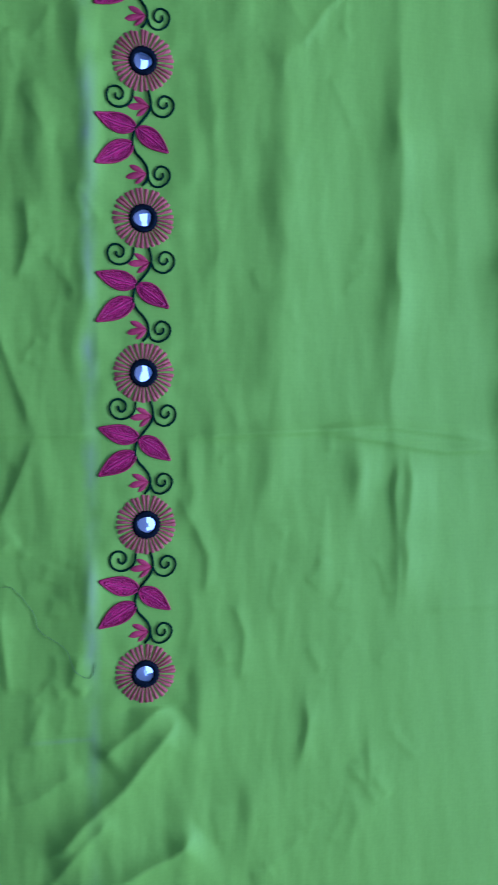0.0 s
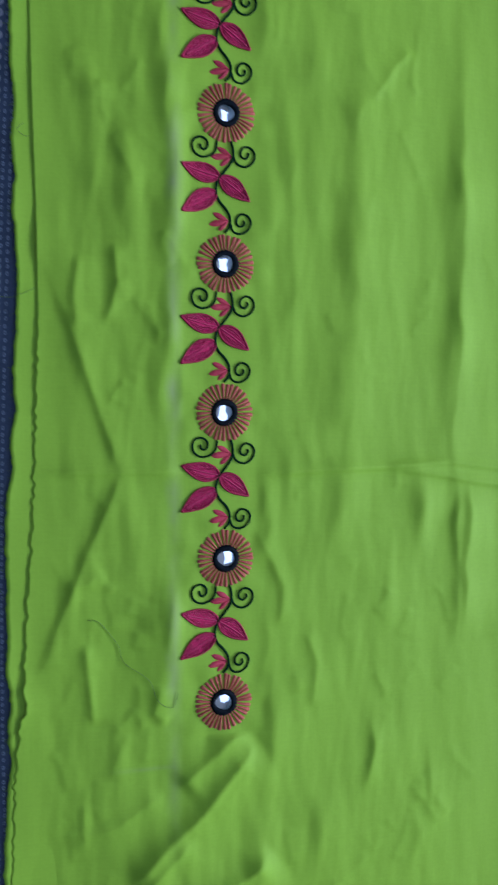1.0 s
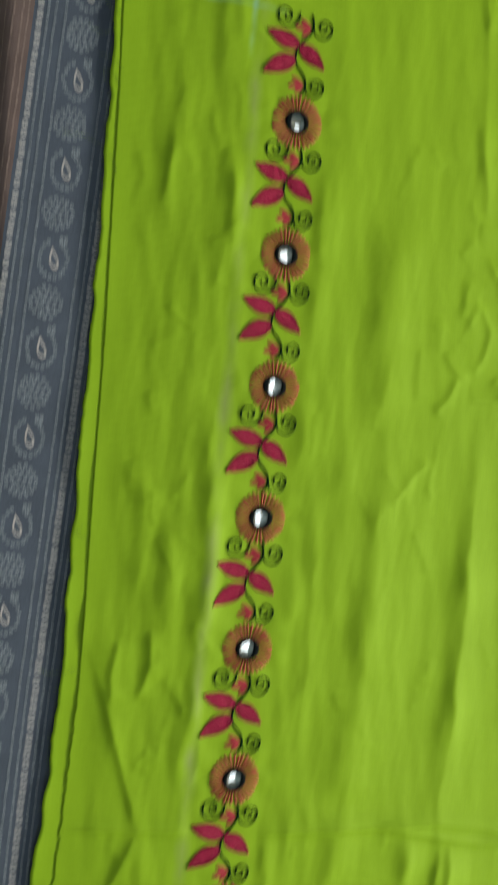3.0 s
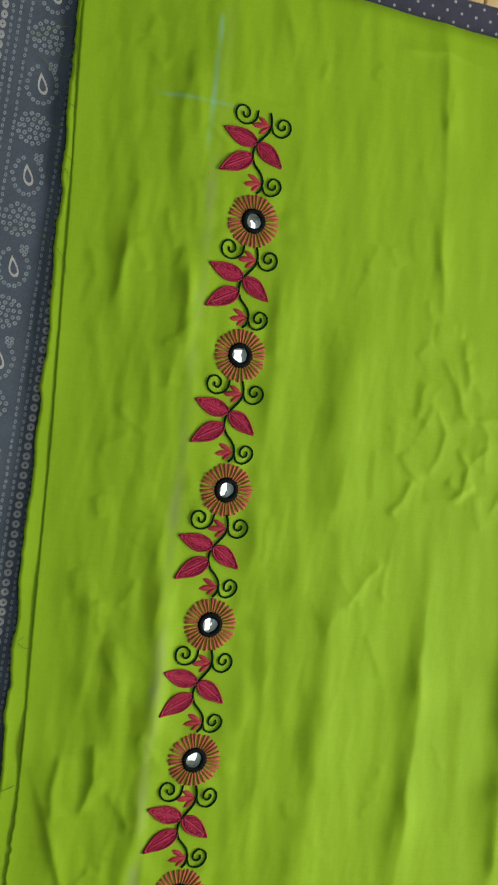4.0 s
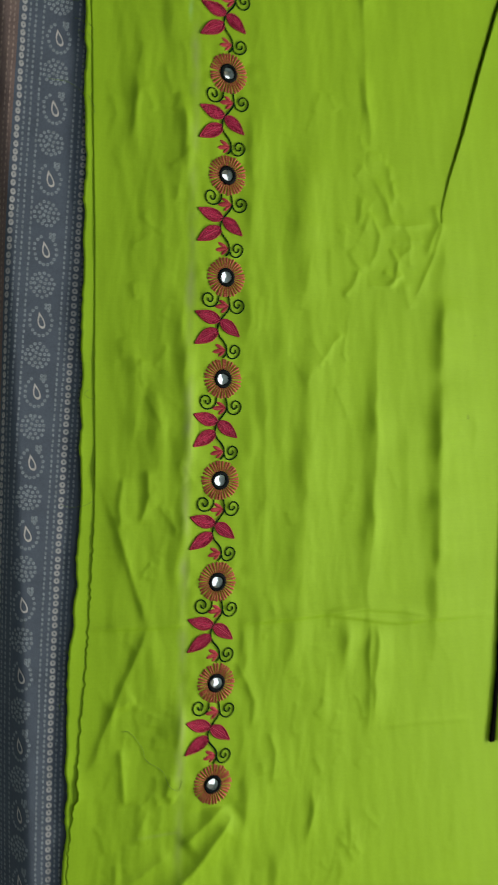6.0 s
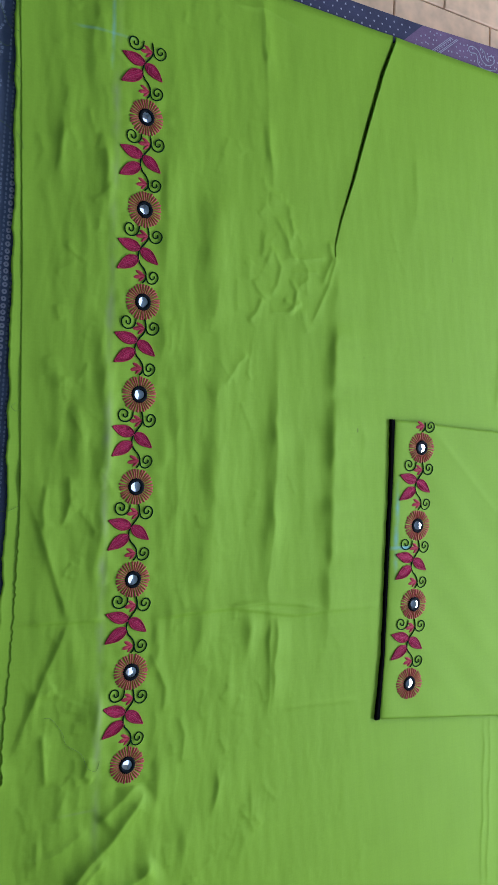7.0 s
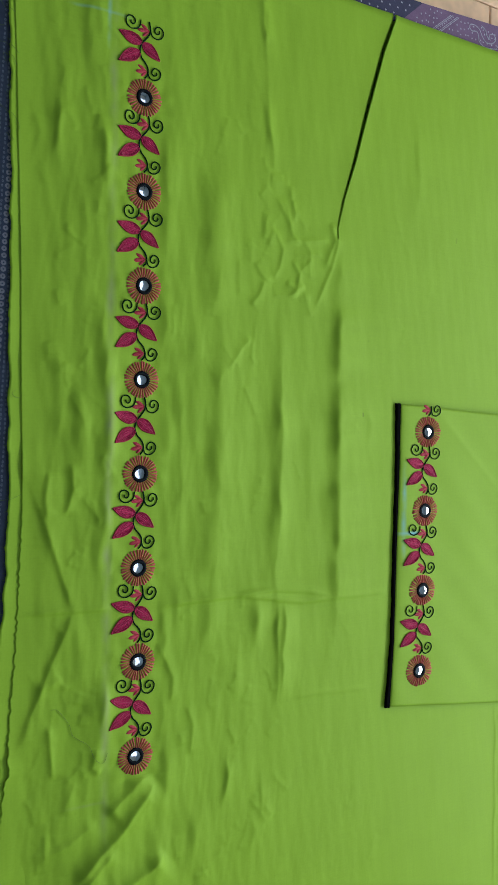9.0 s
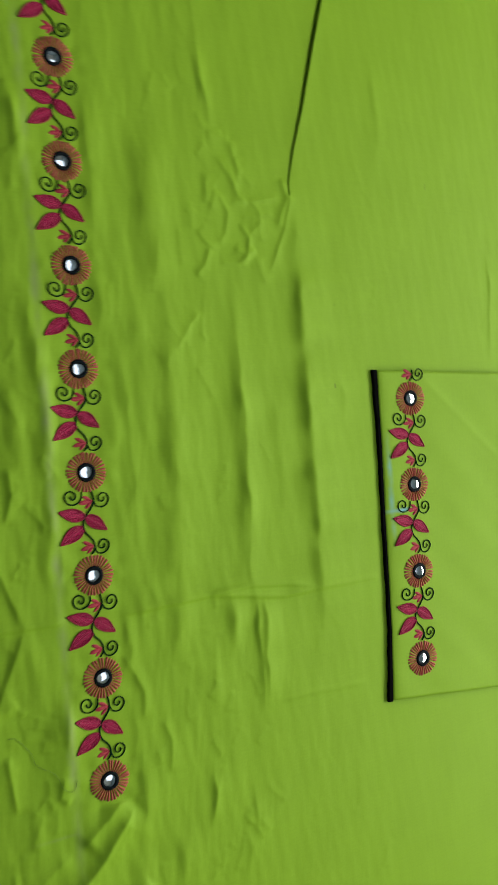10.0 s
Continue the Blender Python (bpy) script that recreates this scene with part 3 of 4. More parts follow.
part("navy_field", [(-0.25, 0.4405, ZS), (0.177, 0.4405, ZS), (0.1985, 0.4598, ZS), (-0.25, 0.4500, ZS), (-0.25, 0.4405, ZS - 0.003), (0.177, 0.4405, ZS - 0.003), (0.1985, 0.4598, ZS - 0.003), (-0.25, 0.4500, ZS - 0.003)],
     [(0, 1, 2, 3), (4, 7, 6, 5), (3, 2, 6, 7), (0, 3, 7, 4), (1, 0, 4, 5)], sheet_navy, bed_sheet, "navy blue dotted stripe", smooth=False)
part("purple_field", [(0.177, 0.4405, ZS), (0.70, 0.4405, ZS), (0.70, 0.484, ZS), (0.1985, 0.4598, ZS), (0.177, 0.4405, ZS - 0.003), (0.70, 0.4405, ZS - 0.003), (0.70, 0.484, ZS - 0.003), (0.1985, 0.4598, ZS - 0.003)],
     [(0, 1, 2, 3), (4, 7, 6, 5), (3, 2, 6, 7), (0, 3, 7, 4), (1, 0, 4, 5), (2, 1, 5, 6)], sheet_purple, bed_sheet, "purple paisley stripe", smooth=False)


def ring(x, y, r0, r1, z, n=10, sx=1.0, sy=1.0):
    v = [(x + sx * r * math.cos(2 * math.pi * i / n), y + sy * r * math.sin(2 * math.pi * i / n), z) for r in (r0, r1) for i in range(n)]
    return v, [(i, n + i, n + (i + 1) % n, (i + 1) % n) for i in range(n)]


def dot(x, y, rx, ry, z, n=8):
    return [(x + rx * math.cos(2 * math.pi * i / n), y + ry * math.sin(2 * math.pi * i / n), z) for i in range(n)], [tuple(range(n))]


ZP = 0.00008


def line_of_marks(u, pitch, make, y0=-0.10, y1=0.44, jitter=0.12):
    out = []
    y = y0
    while y < y1:
        yy = y + random.uniform(-jitter, jitter) * pitch
        out.append(make(sheet_x(u, yy) + random.uniform(-0.00012, 0.00012), yy))
        y += pitch
    return out


def bead_row(u, pitch, hole, sx, sy):
    """Printed rings, each its own small mesh object on one shared mesh."""
    me = None
    y = -0.08
    while y < 0.438:
        yy = y + random.uniform(-0.08, 0.08) * pitch
        if me is None:
            bead = part("bead", *ring(0, 0, hole, 0.0014, 0, 10, sx, sy), print_bead, bed_sheet)
            me = bead.data
        else:
            bead = new("bead", me)
            bead.parent = bed_sheet
        x = sheet_x(u, yy) + random.uniform(-0.00012, 0.00012)
        px, py, pz, tilt = drape(x, yy, ZP)
        bead.matrix_basis = pose(px, py, pz, 0, -math.degrees(tilt), 0)
        y += pitch


bead_row(0.0150, 0.00345, 0.0004, 1.0, 1.0)
bead_row(-0.0155, 0.0036, 0.0003, 0.85, 1.1)
for u in (0.0093, 0.0122, 0.0178, 0.0201, -0.0068, -0.0103, -0.0129):
    part("dotted_line", *draped(joined(line_of_marks(u, 0.00235, lambda x, y: ring(x, y, 0.00022, 0.0007, sheet_z(x, y) + ZP + 0.00005, 7, 0.8, 1.15)))), print_grey, bed_sheet, "thin dotted grey line")
for u in (-0.0195, -0.0215, -0.0245, -0.0275, -0.0310, -0.0345, -0.0390, -0.0430, -0.0480):
    part("dotted_line", *draped(joined(line_of_marks(u, 0.0027, lambda x, y: dot(x, y, 0.0004, 0.0009, sheet_z(x, y) + ZP)))), print_dull, bed_sheet, "thin dotted brown line")


def teardrop(cx, cy, w, h, thick, lean):
    """An outlined drop with its point up."""
    out, inn = [], []
    n = 20
    for i in range(n):
        a = 2 * math.pi * i / n
        px = math.sin(a) * (0.5 - 0.5 * math.cos(a)) ** 0.6
        py = math.cos(a)
        for k, lst in ((1.0, out), (1 - thick, inn)):
            x, y = px * w * k, py * h * k - (1 - k) * 0.25 * h
            lst.append((cx + x + lean * y, cy + y, sheet_z(cx, cy) + ZP))
    return out + inn, [(i, (i + 1) % n, n + (i + 1) % n, n + i) for i in range(n)]


for k in range(-9, 8):
    y = 0.2227 + 0.0325 * k
    x = sheet_x(0.0005, y)
    tear = part("paisley_print", *draped(teardrop(x, y, 0.0023, 0.0038, 0.36, -0.22)), print_white, bed_sheet, "white drop-shaped outline")
    dots = []
    for i in range(15):
        a = math.radians(115 + i * 21)
        dots.append(ring(x + 0.0050 * math.cos(a) * random.uniform(0.94, 1.06), y - 0.0004 + 0.0066 * math.sin(a), 0.00025, 0.0008, sheet_z(x, y) + ZP, 7))
    for i in range(4):
        dots.append(ring(x + 0.0022 + 0.0016 * (i % 2), y + 0.0058 + 0.0014 * (i // 2), 0.00025, 0.0008, sheet_z(x, y) + ZP, 7))
    part("dot_wreath", *draped(joined(dots)), print_grey, bed_sheet, "grey dotted wreath")
    y += 0.0163
    x = sheet_x(0.0, y)
    dots = []
    for rr, cnt in ((0.0014, 4), (0.0032, 9), (0.0051, 15)):
        for i in range(cnt):
            a = 2 * math.pi * (i + 0.3) / cnt
            k2 = 1 + random.uniform(-0.07, 0.07)
            dots.append(ring(x + rr * k2 * math.cos(a), y + rr * 1.05 * k2 * math.sin(a), 0.00025, 0.00082, sheet_z(x, y) + ZP, 7))
    part("rosette_print", *draped(joined(dots)), print_grey, bed_sheet, "grey dotted rosette")

dots = []
for i in range(46):
    for j in range(4):
        dots.append(dot(-0.10 + 0.0066 * i + 0.0033 * (j % 2), 0.4425 + 0.0042 * j, 0.00065, 0.00065, ZS + ZP))
part("dots", *joined([d for d in dots if d[0][0][0] + 1.1 * (0.4405 - d[0][0][1]) < 0.174]), print_bead, bed_sheet, "small pale dots")
purple = []
for i in range(34):
    for j in range(4):
        x, y = 0.190 + 0.0036 * i + random.uniform(-0.001, 0.001), 0.4445 + 0.0042 * j + random.uniform(-0.001, 0.001)
        if x - 1.2 * (y - 0.4468) > 0.2190 or (x > 0.1835 + 1.1 * (y - 0.4405) and x - 1.2 * (y - 0.4468) < 0.206):
            purple.append(dot(x, y, 0.0006, 0.0006, ZS + ZP))
for x in (0.2088, 0.2103, 0.2144, 0.2159):
    purple.append(([(x - 0.0060, 0.4418, ZS + ZP), (x - 0.0053, 0.4418, ZS + ZP), (x + 0.0155, 0.4590, ZS + ZP), (x + 0.0148, 0.4590, ZS + ZP)], [(0, 1, 2, 3)]))
for i in range(11):
    purple.append(dot(0.2124 - 0.0058 + 0.0019 * i, 0.4420 + 0.00158 * i, 0.0005, 0.0005, ZS + ZP))
for line in (
    [(0.2405, 0.4555), (0.2420, 0.4575), (0.2460, 0.4580), (0.2505, 0.4560), (0.2530, 0.4520), (0.2570, 0.4490), (0.2625, 0.4495), (0.2660, 0.4530), (0.2640, 0.4560), (0.2600, 0.4550), (0.2605, 0.4525)],
    [(0.2405, 0.4555), (0.2430, 0.4535), (0.2475, 0.4540), (0.2495, 0.4515), (0.2500, 0.4480), (0.2540, 0.4455), (0.2600, 0.4455), (0.2680, 0.4470)],
    [(0.2520, 0.4595), (0.2560, 0.4570), (0.2575, 0.4535), (0.2610, 0.4515)],
    [(0.2700, 0.4560), (0.2740, 0.4580), (0.2790, 0.4560), (0.2800, 0.4510), (0.2760, 0.4480), (0.2720, 0.4500), (0.2735, 0.4530)],
):
    purple.append(cord(smooth_line(line, 5), 0.0004, 0.00006, sheet_z, sides=4, lift=ZP))
part("paisley_scroll", *joined(purple), print_bead, bed_sheet, "pale dots, lines and scrolls")


# ---- embroidery ----
STRETCH = [1.0, 1.0]


def motif_point(cx, cy):
    """From the drawing of the motif (tenths of a millimetre-like units round the flower's centre) to metres."""
    return (STRETCH[0] * (cx - 312 - 0.0224 * (cy - 292)) / 15900, -STRETCH[1] * (cy - 292) / 16100)


def place(pts, ox, oy):
    return [(ox + motif_point(*p)[0], oy + motif_point(*p)[1]) for p in pts]


VINE = [(346, 440), (357, 480), (360, 520), (346, 560), (315, 602), (285, 640), (272, 680), (272, 722), (290, 765), (320, 797), (344, 832), (352, 870), (345, 905), (322, 932)]
SPIRAL_R = [(360, 515), (380, 556), (425, 572), (465, 550), (480, 510), (465, 475), (430, 463), (403, 485), (402, 515), (425, 528), (444, 512), (440, 494)]
SPIRAL_L = [(270, 442), (263, 492), (235, 524), (190, 535), (150, 515), (136, 475), (150, 440), (185, 430), (215, 450), (218, 480), (200, 496), (183, 486), (180, 466)]
SPIRAL_B = [(352, 878), (370, 920), (410, 932), (450, 910), (466, 870), (450, 837), (415, 826), (389, 850), (389, 880), (410, 893), (430, 880), (428, 858)]
LEAVES = [((288, 634), (80, 581), 0.30, 0.16), ((290, 637), (454, 754), 0.32, 0.16), ((274, 716), (84, 832), 0.30, -0.12)]
BUDS = [((354, 520), [(272, 476), (240, 530), (290, 576)]), ((345, 868), [(256, 828), (238, 890), (288, 922)])]


def leaf_shape(base, tip, fat, bend, n=12):
    """Left and right margins and midrib of a pointed leaf."""
    b, t = np.array(base), np.array(tip)
    d = t - b
    length = np.linalg.norm(d)
    side = np.array([-d[1], d[0]]) / length
    mid, lo, hi = [], [], []
    for i in range(n + 1):
        s = i / n
        w = fat * length * (math.sin(math.pi * s**0.78)) ** 0.85 * 0.88 * (1 - 0.25 * s**3)
        m = b + d * s + side * bend * length * (s - s * s) * 0.55
        mid.append(m)
        lo.append(m - side * w)
        hi.append(m + side * w)
    return mid, lo, hi


def satin(lo, hi, high, surface, across=6, rng=None):
    """A domed satin-stitch patch between two margins."""
    v, f = [], []
    n = len(lo)
    for i in range(n):
        for j in range(across + 1):
            s = j / across
            q = lo[i] * (1 - s) + hi[i] * s
            end = math.sin(math.pi * min(max(i / (n - 1), 0.02), 0.98)) ** 0.4
            dome = math.sin(math.pi * s) ** 0.5 if 0 < s < 1 else 0
            rough = rng.uniform(0.78, 1.12) if rng else 1.0
            if rng and j == across // 2:
                rough *= 0.55
            v.append((q[0], q[1], surface(q[0], q[1]) + 0.00003 + high * dome * end * rough))
    m = across + 1
    f = [(i * m + j, i * m + j + 1, (i + 1) * m + j + 1, (i + 1) * m + j) for i in range(n - 1) for j in range(across)]
    return v, f


def flower(ox, oy, surface, parent, turn):
    """Mirror-work flower: a ring of dark couching round a mirror, and satin spokes."""
    rng = random.Random(int(turn * 1000))
    kx, ky = STRETCH
    n = 44
    bumps = [(i % 2) * rng.uniform(0.5, 1.2) for i in range(n)]
    lobe = [rng.uniform(0, 6.28) for _ in range(3)]
    inner = [sum(math.sin(2 * math.pi * i * (q + 1) / n + lobe[q]) for q in range(3)) / 2 + rng.uniform(-0.2, 0.2) for i in range(n)]
    v, f = [], []
    # couched ring round the mirror: an uneven torus
    for i in range(n):
        a = 2 * math.pi * i / n
        for s in range(6):
            b = 2 * math.pi * s / 6
            r = 0.00355 + 0.00095 * math.cos(b) * (1 + (0.45 * bumps[i] if math.cos(b) > 0 else 0.35 * inner[i]))
            z = 0.0004 + 0.00070 * math.sin(b) * (0.8 + 0.4 * bumps[i])
            v.append((ox + kx * r * math.cos(a), oy + ky * r * math.sin(a), surface(ox, oy) + z))
    for i in range(n):
        for s in range(6):
            i2, s2 = (i + 1) % n, (s + 1) % 6
            f.append((i * 6 + s, i2 * 6 + s, i2 * 6 + s2, i * 6 + s2))
    head = part("flower", v, f, thread_black, parent, "salmon spoked flower with a mirror in a black ring")
    # mirror: a slightly domed, slightly tilted disc
    tx, ty = rng.uniform(-0.10, 0.10), rng.uniform(-0.10, 0.10)
    mv, mf = [(ox, oy, surface(ox, oy) + 0.00075)], []
    rings, seg = 5, 24
    for k in range(1, rings + 1):
        r = 0.0031 * k / rings
        for i in range(seg):
            a = 2 * math.pi * i / seg
            x, y = r * math.cos(a), r * math.sin(a)
            z = 0.00075 - 0.00032 * (k / rings) ** 2 + tx * x * 0.6 + ty * y * 0.6 + 0.00004 * math.sin(3 * a + turn * 5) * (k / rings)
            mv.append((ox + kx * x, oy + ky * y, surface(ox, oy) + z))
    mf = [(0, 1 + i, 1 + (i + 1) % seg) for i in range(seg)]
    for k in range(rings - 1):
        for i in range(seg):
            a, b = 1 + k * seg + i, 1 + k * seg + (i + 1) % seg
            mf.append((a, a + seg, b + seg, b))
    part("mirror", mv, mf, mirror_glass, head, "small round mirror")
    count = 33
    for i in range(count):
        a = turn + 2 * math.pi * (i + rng.uniform(-0.10, 0.10)) / count
        r0, r1 = 0.0042, 0.0099 + rng.uniform(-0.0004, 0.0002)
        lean, fat = rng.uniform(-0.05, 0.05), rng.uniform(0.88, 1.06)
        vv = []
        for s, w, h in ((0, 0.00026, 0.0003), (0.15, 0.00032, 0.00062), (0.55, 0.00050, 0.00078), (0.93, 0.00073, 0.00066), (1.0, 0.00064, 0.00012)):
            r = r0 + (r1 - r0) * s
            ca, sa = math.cos(a + lean * s * 0.6), math.sin(a + lean * s * 0.6)
            for k in (-1, -0.6, 0, 0.6, 1):
                x, y = ox + kx * (r * ca - k * w * fat * sa), oy + ky * (r * sa + k * w * fat * ca)
                vv.append((x, y, surface(x, y) + (h * math.sqrt(1 - 0.92 * k * k) if abs(k) < 1 else -0.0001)))
        ff = [(p * 5 + q, p * 5 + q + 1, p * 5 + q + 6, p * 5 + q + 5) for p in range(4) for q in range(4)]
        part("spoke", vv, ff, thread_salmon, head)
    return head


def sprig(ox, oy, surface, parent, lower_only=False):
    """The winding stem between two flowers with its leaves, curls and buds."""
    def lay(pts, n=5):
        return smooth_line(place(pts, ox, oy), n)
    vine = VINE[-4:] if lower_only else VINE
    part("vine", *cord(lay(vine), 0.00042, 0.0007, surface), thread_dark, parent, "dark green stem")
    curls = [SPIRAL_B] if lower_only else [SPIRAL_R, SPIRAL_L, SPIRAL_B]
    for c in curls:
        part("tendril", *cord(lay(c), 0.00036, 0.0006, surface), thread_dark, parent, "dark green spiral tendril")
    for base, tip, fat, bend in (() if lower_only else LEAVES):
        (b, t) = place([base, tip], ox, oy)
        mid, lo, hi = leaf_shape(b, t, fat * 0.85, bend, 24)
        rng = random.Random(int(1e6 * (abs(b[0]) + abs(t[1]))))
        leaf = part("leaf", *satin(lo, hi, 0.00042, surface, 12, rng), thread_pink, parent, "magenta embroidered leaf with a rose outline")
        part("outline", *cord(lo + hi[::-1], 0.00036, 0.00075, surface, sides=6), thread_edge, leaf)
        part("midrib", *cord(mid[1:-3], 0.00024, 0.00030, lambda x, y: surface(x, y) + 0.00042, sides=5), thread_vein, leaf)
        light, deep = [], []
        for i in range(3, 20):
            for edge in (lo, hi):
                for lane in (0.28, 0.52, 0.74):
                    if rng.random() < 0.25:
                        continue
                    w0, w1 = lane + rng.uniform(-0.06, 0.06), lane + 0.16 + rng.uniform(-0.05, 0.05)
                    q = mid[i] * (1 - w0) + edge[i] * w0
                    e = mid[i + 2] * (1 - w1) + edge[i + 2] * w1
                    (light if rng.random() < 0.5 else deep).append(
                        cord([q, (q + e) / 2, e], 0.00011, 0.00022, lambda x, y: surface(x, y) + 0.00038, sides=4))
        part("vein_stitching", *joined(light), thread_vein, leaf, "light stitches")
        part("shade_stitching", *joined(deep), thread_edge, leaf, "dark rose stitches")
    for base, tips in (BUDS[1:] if lower_only else BUDS):
        for tip in tips:
            b, t = place([base, tip], ox, oy)
            mid, lo, hi = leaf_shape(t, b, 0.185, 0.05, 8)
            part("bud_petal", *satin(lo, hi, 0.0005, surface, 4), thread_rose, parent, "rose bud petal")


ROW_X = [0.0, 0.0006, 0.0, 0.0002, 0.0004, 0.0008, 0.0003, -0.0004]

panel = tagged(new("embroidered_panel"), "creased lime green cotton panel with a vertical band of floral embroidery", "fabric")


# the slit: the cloth is open there, down to the sheet
SLIT_Y = [0.292, 0.299, 0.317, 0.343, 0.379, 0.416, 0.443]
SLIT_X = [0.1272, 0.1271, 0.1313, 0.1395, 0.1495, 0.1605, 0.1712]
SLIT_W = [0.0002, 0.0004, 0.0010, 0.0018, 0.0024, 0.0025, 0.0022]


def slit_x(y):
    return float(np.interp(y, SLIT_Y, SLIT_X))


def slit_w(y):
    return float(np.interp(y, SLIT_Y, SLIT_W))


def ground_row(xs, y):
    """The heights of the cloth along a row."""
    u = np.clip((xs - X0) / STEP, 0, gx.shape[1] - 1.001)
    t = min(max((y - Y0) / STEP, 0), gx.shape[0] - 1.001)
    i, j = int(t), u.astype(int)
    a, b = t - i, u - j
    return (relief[i, j] * (1 - b) + relief[i, j + 1] * b) * (1 - a) + (relief[i + 1, j] * (1 - b) + relief[i + 1, j + 1] * b) * a


def cloth_panel(n=800, left=230, right=340):
    """One sheet in rows, split into two lips along the slit, with turned-down free edges and a folded top edge."""
    v, f, idx_l, idx_r = [], [], [], []
    for y in np.linspace(-0.21, 0.443, n):
        hx, sx, w = float(hem_x(y)), slit_x(y), slit_w(y) if y > 0.292 else 0.0
        open_here = w > 0
        xl = hx + (sx - w / 2 - hx) * np.linspace(0, 1, left + 1)
        xr = sx + w / 2 + (0.415 - sx - w / 2) * np.linspace(0, 1, right + 1)
        lift = 0.0007 * min(1.0, max(0.0, (y - 0.292) / 0.05))
        edge = 0.00012 * (1 + math.sin(y * 70))
        zl = ground_row(xl, y) + lift * np.exp(-(sx - xl) / 0.006) + edge * np.exp(-(xl - hx) / 0.002)
        zr = ground_row(xr, y) + lift * np.exp(-(xr - sx) / 0.006)
        k = len(v)
        v += list(zip(xl, [y] * (left + 1), zl))
        idx_l.append([k + j for j in range(left + 1)])
        if open_here:
            k = len(v)
            v += list(zip(xr, [y] * (right + 1), zr))
            idx_r.append([k + j for j in range(right + 1)])
        else:
            k = len(v)
            v += list(zip(xr[1:], [y] * right, zr[1:]))
            idx_r.append([idx_l[-1][-1]] + [k + j for j in range(right)])
    for idx in (idx_l, idx_r):
        for p, q in zip(idx, idx[1:]):
            f += [(p[j], p[j + 1], q[j + 1], q[j]) for j in range(len(p) - 1)]

    def turn_down(edge, drops):
        last = edge
        for dx, dy, dz in drops:
            k = len(v)
            v.extend((v[i][0] + dx, v[i][1] + dy, v[i][2] + dz) for i in edge)
            nxt = list(range(k, k + len(edge)))
            f.extend((last[i], last[i + 1], nxt[i + 1], nxt[i]) for i in range(len(edge) - 1))
            last = nxt
    turn_down([p[0] for p in idx_l], [(0, 0, -0.0005)])
    slit_rows = [i for i in range(n) if idx_r[i][0] != idx_l[i][-1]]
    turn_down([idx_l[i][-1] for i in slit_rows], [(0, 0, -0.0006)])
    turn_down([idx_r[i][0] for i in slit_rows], [(0, 0, -0.0006)])
    for top in (idx_l[-1], idx_r[-1]):
        turn_down(top, [(0, 0.0004, -0.0008), (0, 0.0001, -0.0020)])
    return v, f


v, f = cloth_panel()
part("cloth", v, f, cloth_green, panel, "creased lime green cotton")


def under_z(x, y):
    return -0.0033 + 0.0005 * math.exp(-max(0, x - float(raw_x(y))) / 0.002) + 0.0003 * math.sin(y * 90) * math.exp(-max(0, x - float(raw_x(y))) / 0.004) + 0.00004 * math.sin(y * 230 + 1)


def frayed(y):
    return float(raw_x(y)) + 0.0005 * math.sin(y * 190 + 2 * math.sin(y * 70)) + 0.0002 * math.sin(y * 540 + 3 * math.sin(y * 110)) + 0.00012 * math.sin(y * 1700) + 0.00008 * math.sin(y * 2900)


part("seam_allowance", *sheet_between(-0.07, -0.045, -0.21, 0.441, 0.0015, under_z, 0.0005, frayed), cloth_green, panel, "raw-edged strip of the lower layer")
part("back_layer", *sheet_between(0.095, 0.20, 0.27, 0.4405, 0.004, lambda x, y: -0.0054 + 0.0003 * math.sin(x * 90 + y * 40), 0.0004), cloth_green, panel, "green back layer seen through the slit")
rng = random.Random(5)
hairs = []
for _ in range(150):
    y = rng.uniform(-0.08, 0.43)
    x, a, reach = frayed(y), rng.uniform(-1.1, 1.1), rng.uniform(0.0006, 0.0022)
    top = under_z(x, y)
    line = [(x + 0.0006, y), (x - 0.4 * reach * math.cos(a), y + 0.4 * reach * math.sin(a)), (x - reach * math.cos(a), y + reach * math.sin(a * 1.5))]
    hairs.append(cord(line, 0.00006, 0.00012, lambda px, py, x=x, top=top: top - 0.0003 - 0.5 * max(0.0, x - px), sides=4))
part("fringe", *joined(hairs), thread_loose, panel, "short frayed threads of the raw edge")
for k in range(8):
    flower(ROW_X[k], PITCH * k, ground, panel, 0.35 * k)
    sprig(ROW_X[k] * 0.5, PITCH * (k + 1), ground, panel)


# ---- the sleeve piece ----
sleeve = tagged(new("folded_sleeve"), "folded lime green sleeve piece with floral embroidery on the panel", "fabric")


def sleeve_left(y):
    return float(np.interp(y, [-0.012, 0.001, 0.042, 0.112, 0.152, 0.194], [0.1708, 0.1716, 0.1742, 0.1756, 0.1768, 0.1772]))


def sleeve_z(x, y):
    d = max(0.0, x - sleeve_left(y))
    wave = 0.00018 * math.sin(x * 120 + y * 40) + 0.00012 * math.sin(y * 95 - x * 30) + 0.0001 * math.sin((x + y) * 210)
    crease = 0.0004 * math.exp(-abs((y - 0.17) + 0.913 * (x - 0.23)) / 0.0018)
    return 0.0030 - 0.0013 * math.exp(-d / 0.0025) + wave + crease


